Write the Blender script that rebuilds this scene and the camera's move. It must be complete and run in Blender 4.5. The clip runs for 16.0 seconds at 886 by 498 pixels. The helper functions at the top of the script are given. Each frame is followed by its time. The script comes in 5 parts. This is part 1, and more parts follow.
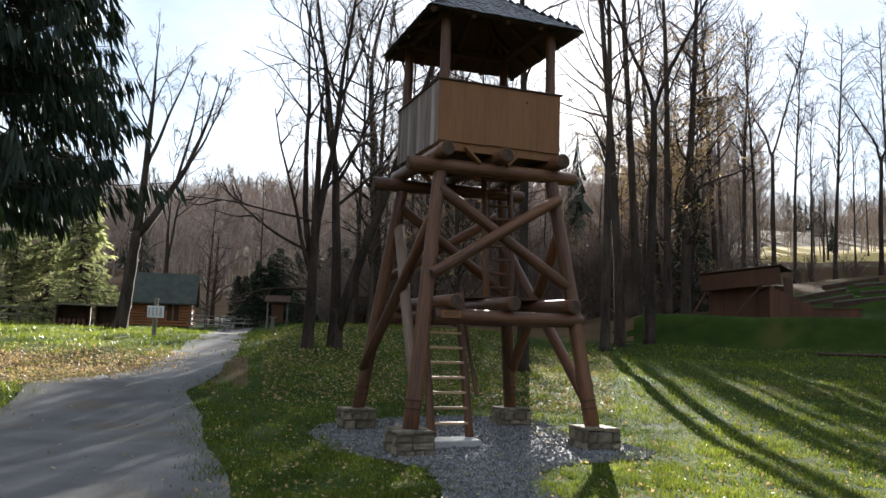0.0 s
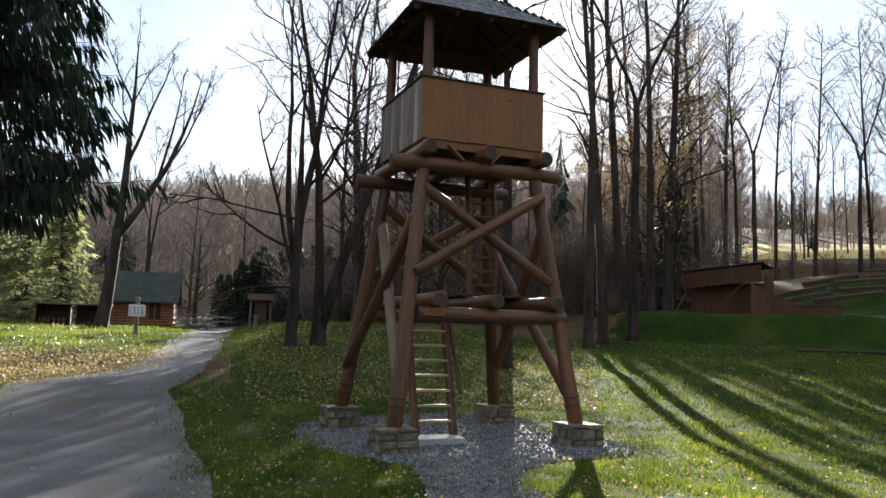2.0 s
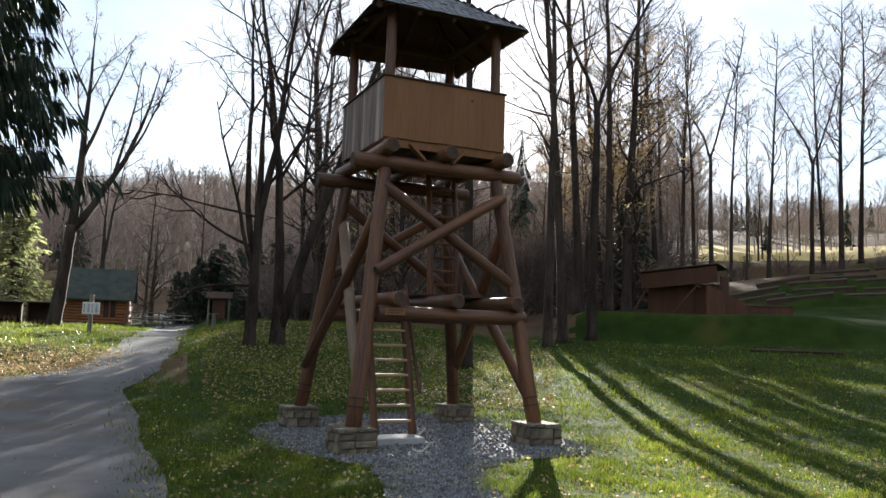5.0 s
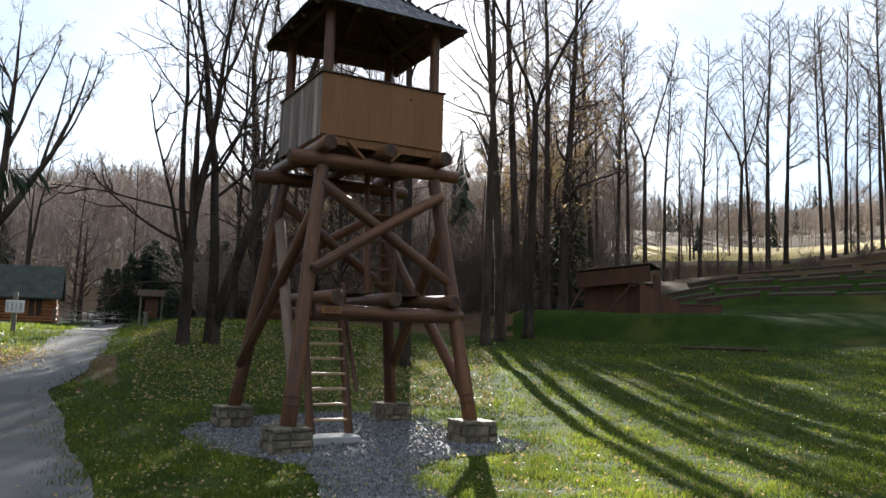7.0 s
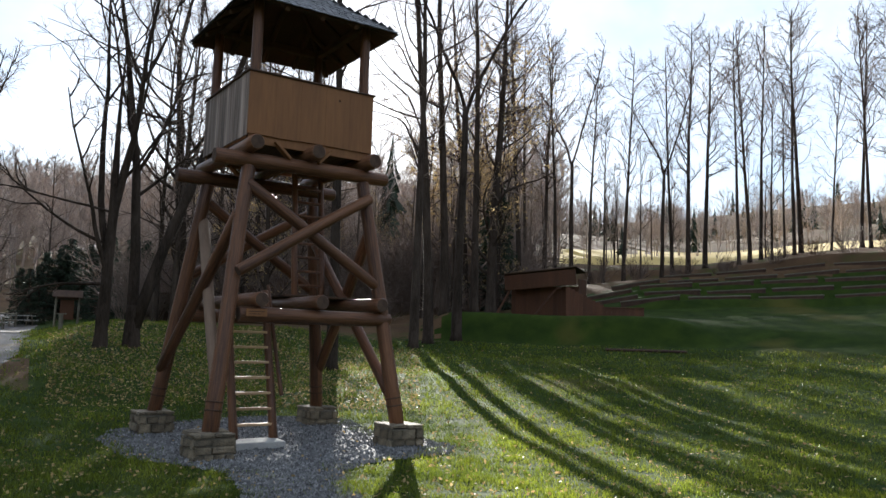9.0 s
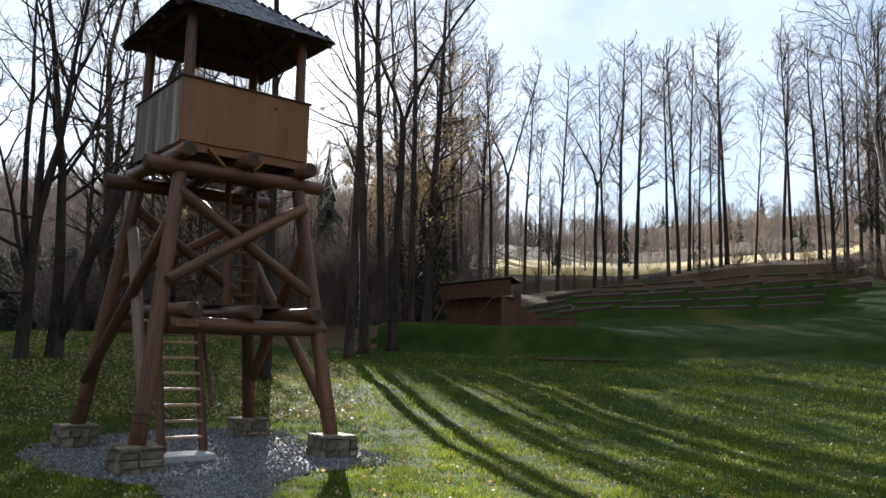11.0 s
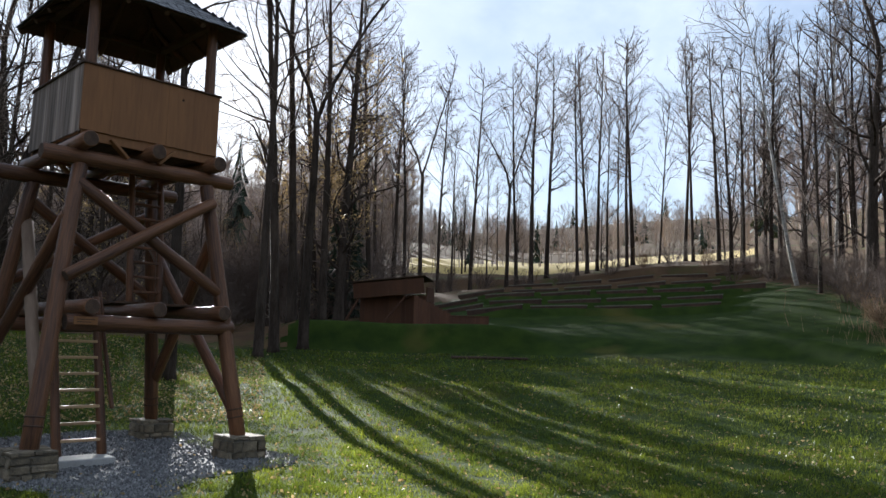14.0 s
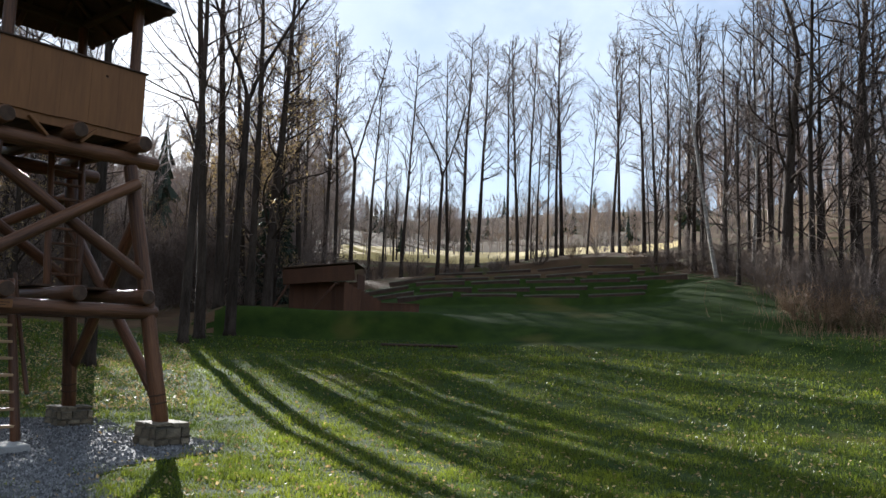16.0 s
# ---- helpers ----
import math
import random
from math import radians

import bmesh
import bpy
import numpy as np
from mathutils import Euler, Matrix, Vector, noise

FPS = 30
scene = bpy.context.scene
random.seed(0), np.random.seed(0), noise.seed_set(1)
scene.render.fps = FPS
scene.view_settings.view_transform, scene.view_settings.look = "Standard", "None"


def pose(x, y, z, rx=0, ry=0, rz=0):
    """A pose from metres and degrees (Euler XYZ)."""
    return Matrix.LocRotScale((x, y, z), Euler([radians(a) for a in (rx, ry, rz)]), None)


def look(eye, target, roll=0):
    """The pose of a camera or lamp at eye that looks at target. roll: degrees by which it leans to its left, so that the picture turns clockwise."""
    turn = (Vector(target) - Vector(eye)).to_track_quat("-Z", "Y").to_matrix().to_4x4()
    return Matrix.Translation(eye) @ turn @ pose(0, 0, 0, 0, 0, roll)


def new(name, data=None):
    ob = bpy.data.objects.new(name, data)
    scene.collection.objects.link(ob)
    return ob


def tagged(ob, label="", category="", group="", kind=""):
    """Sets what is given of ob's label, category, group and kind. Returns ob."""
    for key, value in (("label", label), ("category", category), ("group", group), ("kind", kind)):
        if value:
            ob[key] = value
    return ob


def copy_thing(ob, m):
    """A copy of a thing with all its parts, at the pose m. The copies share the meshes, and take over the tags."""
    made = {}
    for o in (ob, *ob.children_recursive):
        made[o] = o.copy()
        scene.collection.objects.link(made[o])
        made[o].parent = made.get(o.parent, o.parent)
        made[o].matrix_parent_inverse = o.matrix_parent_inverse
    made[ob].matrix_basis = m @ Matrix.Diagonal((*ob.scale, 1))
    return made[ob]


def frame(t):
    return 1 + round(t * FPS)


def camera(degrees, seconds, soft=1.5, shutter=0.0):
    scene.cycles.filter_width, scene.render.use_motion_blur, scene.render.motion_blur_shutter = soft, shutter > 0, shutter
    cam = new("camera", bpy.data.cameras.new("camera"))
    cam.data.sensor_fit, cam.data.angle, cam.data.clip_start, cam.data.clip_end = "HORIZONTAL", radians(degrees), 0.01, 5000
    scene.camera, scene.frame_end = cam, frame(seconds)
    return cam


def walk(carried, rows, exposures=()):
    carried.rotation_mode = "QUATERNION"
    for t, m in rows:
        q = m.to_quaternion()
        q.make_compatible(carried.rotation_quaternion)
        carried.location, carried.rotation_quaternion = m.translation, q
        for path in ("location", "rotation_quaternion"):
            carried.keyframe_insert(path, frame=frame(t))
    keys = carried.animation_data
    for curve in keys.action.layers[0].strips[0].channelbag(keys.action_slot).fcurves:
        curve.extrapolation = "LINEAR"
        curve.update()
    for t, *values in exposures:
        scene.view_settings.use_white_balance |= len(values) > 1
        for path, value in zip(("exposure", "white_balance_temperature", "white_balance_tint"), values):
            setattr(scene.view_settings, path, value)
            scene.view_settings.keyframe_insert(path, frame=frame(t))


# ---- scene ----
cam = camera(58.7, 16.0)
PATH = [
    (0, (-0.157, -0.104, 1.739), (-0.157, 1.885, 1.949), 1.8),
    (0.5, (-0.157, -0.1, 1.739), (-0.148, 1.888, 1.95), 1.8),
    (1, (-0.154, -0.099, 1.739), (-0.133, 1.89, 1.948), 1.8),
    (1.5, (-0.151, -0.088, 1.741), (-0.12, 1.901, 1.947), 1.7),
    (2, (-0.15, -0.091, 1.738), (-0.109, 1.898, 1.944), 1.6),
    (2.5, (-0.153, -0.097, 1.736), (-0.104, 1.892, 1.943), 1.5),
    (3, (-0.153, -0.096, 1.742), (-0.095, 1.892, 1.947), 1.6),
    (5.5, (-0.136, -0.098, 1.751), (0.036, 1.884, 1.957), 1.8),
    (6, (-0.127, -0.095, 1.753), (0.083, 1.883, 1.958), 1.8),
    (6.5, (-0.115, -0.098, 1.749), (0.135, 1.875, 1.955), 1.7),
    (7, (-0.112, -0.113, 1.747), (0.179, 1.854, 1.954), 1.7),
    (7.5, (-0.104, -0.105, 1.759), (0.231, 1.856, 1.966), 1.7),
    (8, (-0.102, -0.118, 1.761), (0.274, 1.835, 1.97), 1.6),
    (8.5, (-0.095, -0.109, 1.769), (0.324, 1.835, 1.98), 1.7),
    (9, (-0.092, -0.119, 1.768), (0.374, 1.814, 1.985), 1.7),
    (9.5, (-0.094, -0.137, 1.772), (0.416, 1.783, 1.998), 1.9),
    (12, (-0.078, -0.156, 1.765), (0.603, 1.707, 2.019), 1.6),
    (12.5, (-0.079, -0.138, 1.78), (0.636, 1.713, 2.034), 1.9),
    (13, (-0.078, -0.15, 1.774), (0.675, 1.685, 2.027), 1.7),
    (13.5, (-0.073, -0.148, 1.775), (0.715, 1.673, 2.026), 1.6),
    (14, (-0.068, -0.146, 1.779), (0.754, 1.66, 2.026), 1.5),
    (14.5, (-0.075, -0.146, 1.773), (0.782, 1.644, 2.018), 1.8),
    (15, (-0.082, -0.133, 1.777), (0.813, 1.64, 2.014), 1.8),
    (15.5, (-0.082, -0.152, 1.77), (0.854, 1.6, 2.002), 1.8),
    (16, (-0.071, -0.156, 1.76), (0.908, 1.574, 1.982), 1.9),
]
walk(cam, [(t, look(eye, target, roll)) for t, eye, target, roll in PATH], exposures=((0.0, 2.15, 6200, 10), (8.5, 2.12, 6100, 10), (12.5, 1.83, 5900, 10), (16.0, 1.79, 5850, 10)))

# ---- light ----
SUN_AZ, SUN_EL = 5.9, 16.6          # degrees: to the right of +y, and up
world = bpy.data.worlds.new("sky")
scene.world = world
world.use_nodes = True
wn = world.node_tree.nodes
sky = wn.new("ShaderNodeTexSky")
sky.sky_type, sky.sun_disc = "NISHITA", False
sky.sun_elevation, sky.sun_rotation = radians(SUN_EL), radians(SUN_AZ)
sky.air_density, sky.dust_density, sky.ozone_density = 1.0, 0.6, 2.2
wn["Background"].inputs["Strength"].default_value = 0.038
# thin broken cloud
wl = world.node_tree.links
w_co, w_map, w_noise, w_ramp, w_mix = (wn.new(k) for k in ("ShaderNodeTexCoord", "ShaderNodeMapping", "ShaderNodeTexNoise", "ShaderNodeMapRange", "ShaderNodeMix"))
w_map.inputs["Scale"].default_value = (1.0, 1.0, 1.6)
w_noise.inputs["Scale"].default_value, w_noise.inputs["Detail"].default_value, w_noise.inputs["Roughness"].default_value = 3.2, 7, 0.55
w_ramp.inputs[1].default_value, w_ramp.inputs[2].default_value = 0.42, 0.68
w_ramp.inputs[3].default_value, w_ramp.inputs[4].default_value = 0.3, 0.95
w_mix.data_type = "RGBA"
w_mix.inputs[7].default_value = (7.7, 8.3, 9.0, 1)
wl.new(w_co.outputs["Generated"], w_map.inputs[0])
wl.new(w_map.outputs[0], w_noise.inputs[0])
wl.new(w_noise.outputs[0], w_ramp.inputs[0])
wl.new(w_ramp.outputs[0], w_mix.inputs[0])
wl.new(sky.outputs[0], w_mix.inputs[6])
wl.new(w_mix.outputs[2], wn["Background"].inputs["Color"])
sun_data = bpy.data.lights.new("sun", "SUN")
sun_data.energy, sun_data.angle, sun_data.color = 5.0, radians(0.5), (1.0, 0.94, 0.84)
sun = new("sun", sun_data)
sun.matrix_world = look((0, 0, 0), (-math.sin(radians(SUN_AZ)) * math.cos(radians(SUN_EL)), -math.cos(radians(SUN_AZ)) * math.cos(radians(SUN_EL)), -math.sin(radians(SUN_EL))))


# ---- materials ----
def material(name, base, dark, scale=6.0, rough=0.85, bump=0.3, fine=60.0, stretch=(1, 1, 1), spread=0.5, island=0.0, through_light=0.0, coords="Object", patches=None, spec=0.3, relief=0.02):
    """A two-scale noise material: base and dark colours, grain and relief; through_light mixes in translucency."""
    m = bpy.data.materials.new(name)
    m.use_nodes = True
    n, l = m.node_tree.nodes, m.node_tree.links
    b = n["Principled BSDF"]
    co = n.new("ShaderNodeTexCoord")
    mp = n.new("ShaderNodeMapping")
    mp.inputs["Scale"].default_value = stretch
    l.new(co.outputs[coords], mp.inputs[0])
    big, small = n.new("ShaderNodeTexNoise"), n.new("ShaderNodeTexNoise")
    big.inputs["Scale"].default_value, big.inputs["Detail"].default_value = scale, 5
    small.inputs["Scale"].default_value, small.inputs["Detail"].default_value = fine, 4
    l.new(mp.outputs[0], big.inputs[0])
    l.new(mp.outputs[0], small.inputs[0])
    add = n.new("ShaderNodeMath")
    add.operation = "MULTIPLY_ADD"
    l.new(small.outputs[0], add.inputs[0])
    add.inputs[1].default_value = 0.6
    l.new(big.outputs[0], add.inputs[2])
    ramp = n.new("ShaderNodeMapRange")
    ramp.inputs[1].default_value, ramp.inputs[2].default_value = 0.8 - spread / 2, 0.8 + spread / 2
    l.new(add.outputs[0], ramp.inputs[0])
    mix = n.new("ShaderNodeMix")
    mix.data_type = "RGBA"
    mix.inputs[6].default_value, mix.inputs[7].default_value = (*dark, 1), (*base, 1)
    l.new(ramp.outputs[0], mix.inputs[0])
    colour = mix.outputs[2]
    if patches:
        third = n.new("ShaderNodeTexNoise")
        third.inputs["Scale"].default_value, third.inputs["Detail"].default_value = patches[1], 6
        l.new(co.outputs[coords], third.inputs[0])
        r3 = n.new("ShaderNodeMapRange")
        r3.inputs[1].default_value, r3.inputs[2].default_value = patches[2], patches[2] + 0.12
        l.new(third.outputs[0], r3.inputs[0])
        m3 = n.new("ShaderNodeMix")
        m3.data_type = "RGBA"
        m3.inputs[7].default_value = (*patches[0], 1)
        l.new(r3.outputs[0], m3.inputs[0])
        l.new(colour, m3.inputs[6])
        colour = m3.outputs[2]
    if island:
        if island > 0:
            g = n.new("ShaderNodeNewGeometry")
            rnd = g.outputs["Random Per Island"]
        else:
            g = n.new("ShaderNodeObjectInfo")
            rnd = g.outputs["Random"]
        hsv = n.new("ShaderNodeHueSaturation")
        r2 = n.new("ShaderNodeMapRange")
        r2.inputs[3].default_value, r2.inputs[4].default_value = 1 - abs(island), 1 + abs(island)
        l.new(rnd, r2.inputs[0])
        l.new(r2.outputs[0], hsv.inputs["Value"])
        l.new(colour, hsv.inputs["Color"])
        colour = hsv.outputs[0]
    l.new(colour, b.inputs["Base Color"])
    b.inputs["Roughness"].default_value = rough
    b.inputs["Specular IOR Level"].default_value = spec
    if bump:
        bp = n.new("ShaderNodeBump")
        bp.inputs["Strength"].default_value, bp.inputs["Distance"].default_value = bump, relief
        l.new(add.outputs[0], bp.inputs["Height"])
        l.new(bp.outputs[0], b.inputs["Normal"])
    if through_light:
        tr = n.new("ShaderNodeBsdfTranslucent")
        l.new(colour, tr.inputs["Color"])
        mx = n.new("ShaderNodeMixShader")
        mx.inputs[0].default_value = through_light
        l.new(b.outputs[0], mx.inputs[1])
        l.new(tr.outputs[0], mx.inputs[2])
        l.new(mx.outputs[0], n["Material Output"].inputs["Surface"])
    return m


M_LOG = material("stained_log", (0.182, 0.081, 0.037), (0.038, 0.018, 0.011), 5, 0.48, 0.8, 55, (1, 1, 0.07), 0.45, -0.22)
M_LOG_END = material("log_end_grain", (0.10, 0.062, 0.040), (0.045, 0.028, 0.02), 9, 0.9, 0.5, 60)
M_LOG_GREY = material("weathered_log", (0.26, 0.18, 0.125), (0.13, 0.085, 0.057), 3, 0.8, 0.4, 30, (1, 1, 0.12), 0.6)
M_PANEL = material("ochre_board", (0.265, 0.120, 0.042), (0.145, 0.063, 0.024), 2.2, 0.6, 0.2, 24, (1, 1, 0.10), 0.7, -0.06)
M_GREYBOARD = material("grey_board", (0.36, 0.28, 0.225), (0.10, 0.072, 0.056), 7, 0.8, 0.4, 30, (1, 1, 0.05), 0.45, -0.35)
M_DARKWOOD = material("dark_board", (0.085, 0.048, 0.028), (0.04, 0.022, 0.014), 4, 0.75, 0.3, 30, (1, 1, 0.15), 0.6, -0.15)
M_SHINGLE = material("shingle", (0.19, 0.19, 0.20), (0.07, 0.068, 0.068), 9, 0.5, 0.5, 50, (1, 1, 1), 0.6, -0.3)
# lower rungs, lightened all over to stand for the sun on their tops
M_SUNLIT_RUNG = material("sunlit_rung", (0.50, 0.34, 0.19), (0.30, 0.19, 0.10), 4, 0.6, 0.3, 40, (0.1, 1, 1), 0.5, -0.15)
# boards and rafters under the roof, darkened to put its shade into the colour
M_SHADED_SOFFIT = material("shaded_soffit", (0.10, 0.052, 0.028), (0.05, 0.026, 0.015), 4, 0.75, 0.3, 30, (1, 1, 0.15), 0.6, -0.15)
M_STONE = material("sandstone", (0.22, 0.175, 0.115), (0.065, 0.055, 0.04), 7, 0.9, 0.8, 50, (1, 1, 1), 0.5, -0.42)
M_MORTAR = material("mortar", (0.20, 0.18, 0.145), (0.11, 0.098, 0.08), 14, 0.95, 0.6, 90)
M_SLAB = material("concrete_slab", (0.42, 0.41, 0.38), (0.30, 0.29, 0.27), 6, 0.9, 0.4, 90)
M_GRASS_GROUND = material("turf", (0.040, 0.062, 0.010), (0.013, 0.025, 0.006), 1.2, 0.95, 0.8, 40, (1, 1, 1), 0.6, 0, 0, "Object", ((0.085, 0.075, 0.02), 0.16, 0.60), 0.05)
M_BLADE = material("grass_blade", (0.185, 0.210, 0.018), (0.050, 0.080, 0.010), 0.5, 0.38, 0, 3, (1, 1, 1), 0.5, 0.5, 0.6, spec=0.4)
M_PATH = material("path_gravel", (0.160, 0.152, 0.145), (0.078, 0.072, 0.068), 1.2, 0.95, 0.8, 60, (1, 1, 1), 0.6, 0, 0, "Object", ((0.125, 0.10, 0.07), 0.5, 0.54))
M_GRAVEL = material("crushed_gravel", (0.14, 0.137, 0.135), (0.06, 0.058, 0.057), 4, 0.95, 0.8, 40)
M_PEBBLE = material("pebble", (0.235, 0.23, 0.225), (0.07, 0.068, 0.067), 10, 0.9, 0, 60, (1, 1, 1), 0.5, 0.6)
M_BARK = material("bark", (0.080, 0.060, 0.046), (0.022, 0.016, 0.012), 4, 0.95, 1.0, 26, (1, 1, 0.22), 0.5, -0.25, spec=0.1, relief=0.06)
M_TWIG = material("twig", (0.19, 0.14, 0.11), (0.11, 0.08, 0.062), 1, 0.8, 0, 8, (1, 1, 1), 0.6, -0.15)
# twigs of the distant woods, paled to put the haze into their colour
M_HAZY_TWIG = material("hazy_far_twig", (0.40, 0.32, 0.27), (0.24, 0.19, 0.155), 0.05, 0.9, 0, 0.6, (1, 1, 1), 0.6, 0.25)
M_LITTER = material("leaf_litter", (0.125, 0.078, 0.043), (0.058, 0.036, 0.021), 0.6, 0.95, 0.8, 14, (1, 1, 1), 0.6, 0, 0, "Object", ((0.06, 0.065, 0.02), 0.35, 0.54), 0.05)
M_STRAW = material("straw_field", (0.52, 0.38, 0.11), (0.36, 0.26, 0.075), 0.08, 0.95, 0.5, 3, (1, 1, 1), 0.7)
M_BIRCH = material("birch_bark", (0.48, 0.44, 0.39), (0.14, 0.115, 0.095), 2.5, 0.8, 0.3, 9, (0.4, 0.4, 3), 0.5)
# dry leaves, raised to a bright straw tone that also paints glints on the lawn
M_LEAF = material("glinting_dry_leaf", (0.46, 0.34, 0.16), (0.22, 0.14, 0.055), 2, 0.6, 0, 20, (1, 1, 1), 0.5, 0.4, 0.4)
M_NEEDLE = material("spruce_needle", (0.022, 0.038, 0.016), (0.012, 0.02, 0.01), 1, 0.6, 0, 8, (1, 1, 1), 0.5, 0.3, 0.1)
# light green needles, brightened further to put the sunlight into their colour
M_NEEDLE_SUNLIT = material("sunlit_needle", (0.32, 0.33, 0.14), (0.16, 0.18, 0.075), 0.6, 0.6, 0, 6, (1, 1, 1), 0.6, 0.4, 0.7)
M_REED = material("dry_reed", (0.30, 0.20, 0.12), (0.16, 0.10, 0.06), 1, 0.8, 0, 6, (1, 1, 1), 0.5, 0.35, 0.35)
M_PLANK = material("shed_plank", (0.125, 0.052, 0.024), (0.07, 0.03, 0.015), 3, 0.7, 0.3, 30, (1, 1, 0.1), 0.6, -0.15)
M_CABIN = material("cabin_log", (0.36, 0.15, 0.055), (0.23, 0.09, 0.033), 2, 0.7, 0.3, 20, (0.1, 1, 1), 0.6, -0.12)
M_ROOF = material("roof_felt", (0.085, 0.095, 0.08), (0.045, 0.05, 0.042), 2, 0.95, 0.3, 25, (1, 1, 1), 0.6, -0.12, spec=0.08)
M_BENCH = material("bench_wood", (0.22, 0.20, 0.15), (0.11, 0.095, 0.07), 3, 0.85, 0.4, 30, (0.2, 1, 1), 0.6, -0.2)
M_WHITE = material("white_paint", (0.78, 0.77, 0.72), (0.62, 0.61, 0.57), 5, 0.6, 0.05, 30)
M_INK = material("print_ink", (0.10, 0.10, 0.11), (0.07, 0.07, 0.08), 5, 0.7, 0, 30)


# ---- mesh helpers ----
def mesh_of(name, verts, faces, mat, smooth=True):
    me = bpy.data.meshes.new(name)
    me.from_pydata([tuple(v) for v in verts], [], faces)
    me.materials.append(mat)
    if smooth:
        me.polygons.foreach_set("use_smooth", [True] * len(me.polygons))
    me.update()
    return me


def tri_mesh(name, verts, mat, sides=3):
    """A soup of separate triangles or quads: verts in rows of that many."""
    me = bpy.data.meshes.new(name)
    verts = np.asarray(verts, dtype=np.float32).reshape(-1, 3)
    k = len(verts) // sides
    me.vertices.add(len(verts))
    me.vertices.foreach_set("co", verts.ravel())
    me.loops.add(len(verts))
    me.loops.foreach_set("vertex_index", np.arange(len(verts), dtype=np.int32))
    me.polygons.add(k)
    me.polygons.foreach_set("loop_start", np.arange(0, len(verts), sides, dtype=np.int32))
    me.polygons.foreach_set("loop_total", np.full(k, sides, dtype=np.int32))
    me.materials.append(mat)
    me.update(calc_edges=True)
    return me


def part(name, bm, mat, parent, label=""):
    """One mesh object under a thing or a part, from a bmesh or a mesh."""
    if isinstance(bm, bmesh.types.BMesh):
        me = bpy.data.meshes.new(name)
        bm.to_mesh(me)
        bm.free()
        me.materials.append(mat)
    else:
        me = bm
    ob = new(name, me)
    ob.parent = parent
    return tagged(ob, label) if label else ob


def thing(name, label, category, group="", m=None, kind=""):
    ob = new(name)
    ob.empty_display_size = 0.2
    if m is not None:
        ob.matrix_world = m
    return tagged(ob, label, category, group, kind)


def box(x0, y0, z0, x1, y1, z1, bevel=0.006, m=None):
    bm = bmesh.new()
    bmesh.ops.create_cube(bm, size=1)
    bmesh.ops.transform(bm, matrix=Matrix.Translation(((x0 + x1) / 2, (y0 + y1) / 2, (z0 + z1) / 2)) @ Matrix.Diagonal((x1 - x0, y1 - y0, z1 - z0, 1)), verts=bm.verts)
    if bevel:
        bmesh.ops.bevel(bm, geom=bm.edges[:], offset=bevel, segments=1, affect="EDGES")
    if m is not None:
        bmesh.ops.transform(bm, matrix=m, verts=bm.verts)
    return bm


def tubes(lines, sides):
    """Vertices and faces of tapered tubes along polylines; each line: (points, radii)."""
    verts, faces = [], []
    for pts, rad in lines:
        base = len(verts)
        prev = None
        n = len(pts)
        for i, p in enumerate(pts):
            d = (pts[min(i + 1, n - 1)] - pts[max(i - 1, 0)])
            d = d / (np.linalg.norm(d) + 1e-9)
            if prev is None:
                u = np.cross(d, (0.3, 0.9, 0.2))
                if np.linalg.norm(u) < 0.1:
                    u = np.cross(d, (1, 0, 0))
            else:
                u = prev - d * np.dot(prev, d)
            u = u / (np.linalg.norm(u) + 1e-9)
            prev = u
            w = np.cross(d, u)
            for k in range(sides):
                a = 2 * math.pi * k / sides
                verts.append(p + (u * math.cos(a) + w * math.sin(a)) * rad[i])
        for i in range(n - 1):
            for k in range(sides):
                k2 = (k + 1) % sides
                faces.append((base + i * sides + k, base + i * sides + k2, base + (i + 1) * sides + k2, base + (i + 1) * sides + k))
        if sides > 4:
            faces.append(tuple(base + k for k in reversed(range(sides))))
            faces.append(tuple(base + (n - 1) * sides + k for k in range(sides)))
    return verts, faces


def log_mesh(name, p0, p1, r0, r1, mat, rng, sides=14, wobble=0.012):
    """A hand-peeled round log from p0 to p1 with chamfered ends, built along its own z for the grain. Returns mesh and pose."""
    p0, p1 = Vector(p0), Vector(p1)
    length = (p1 - p0).length
    zs = [0, 0.02] + [length * f for f in (0.15, 0.3, 0.45, 0.6, 0.75, 0.88)] + [length - 0.02, length]
    ph = rng.uniform(0, 6.28)
    pts, rad = [], []
    for i, z in enumerate(zs):
        r = r0 + (r1 - r0) * z / length
        r *= 0.86 if i in (0, len(zs) - 1) else 1 + rng.uniform(-0.03, 0.03)
        s = wobble * math.sin(math.pi * z / length)
        pts.append(np.array((s * math.cos(ph + z), s * math.sin(ph + z * 0.7), z)))
        rad.append(r)
    v, f = tubes([(pts, rad)], sides)
    me = mesh_of(name, v, f, mat)
    for poly in me.polygons:
        if len(poly.vertices) > 4:
            poly.use_smooth = False
            poly.material_index = 1
    me.materials.append(M_LOG_END if mat == M_LOG else mat)
    m = Matrix.Translation(p0) @ (p1 - p0).to_track_quat("Z", "X").to_matrix().to_4x4()
    return me, m


def log(name, p0, p1, r0, r1, parent, rng, mat=None, label=""):
    me, m = log_mesh(name, p0, p1, r0, r1, mat or M_LOG, rng)
    ob = part(name, me, None, parent, label)
    ob.matrix_local = m
    return ob


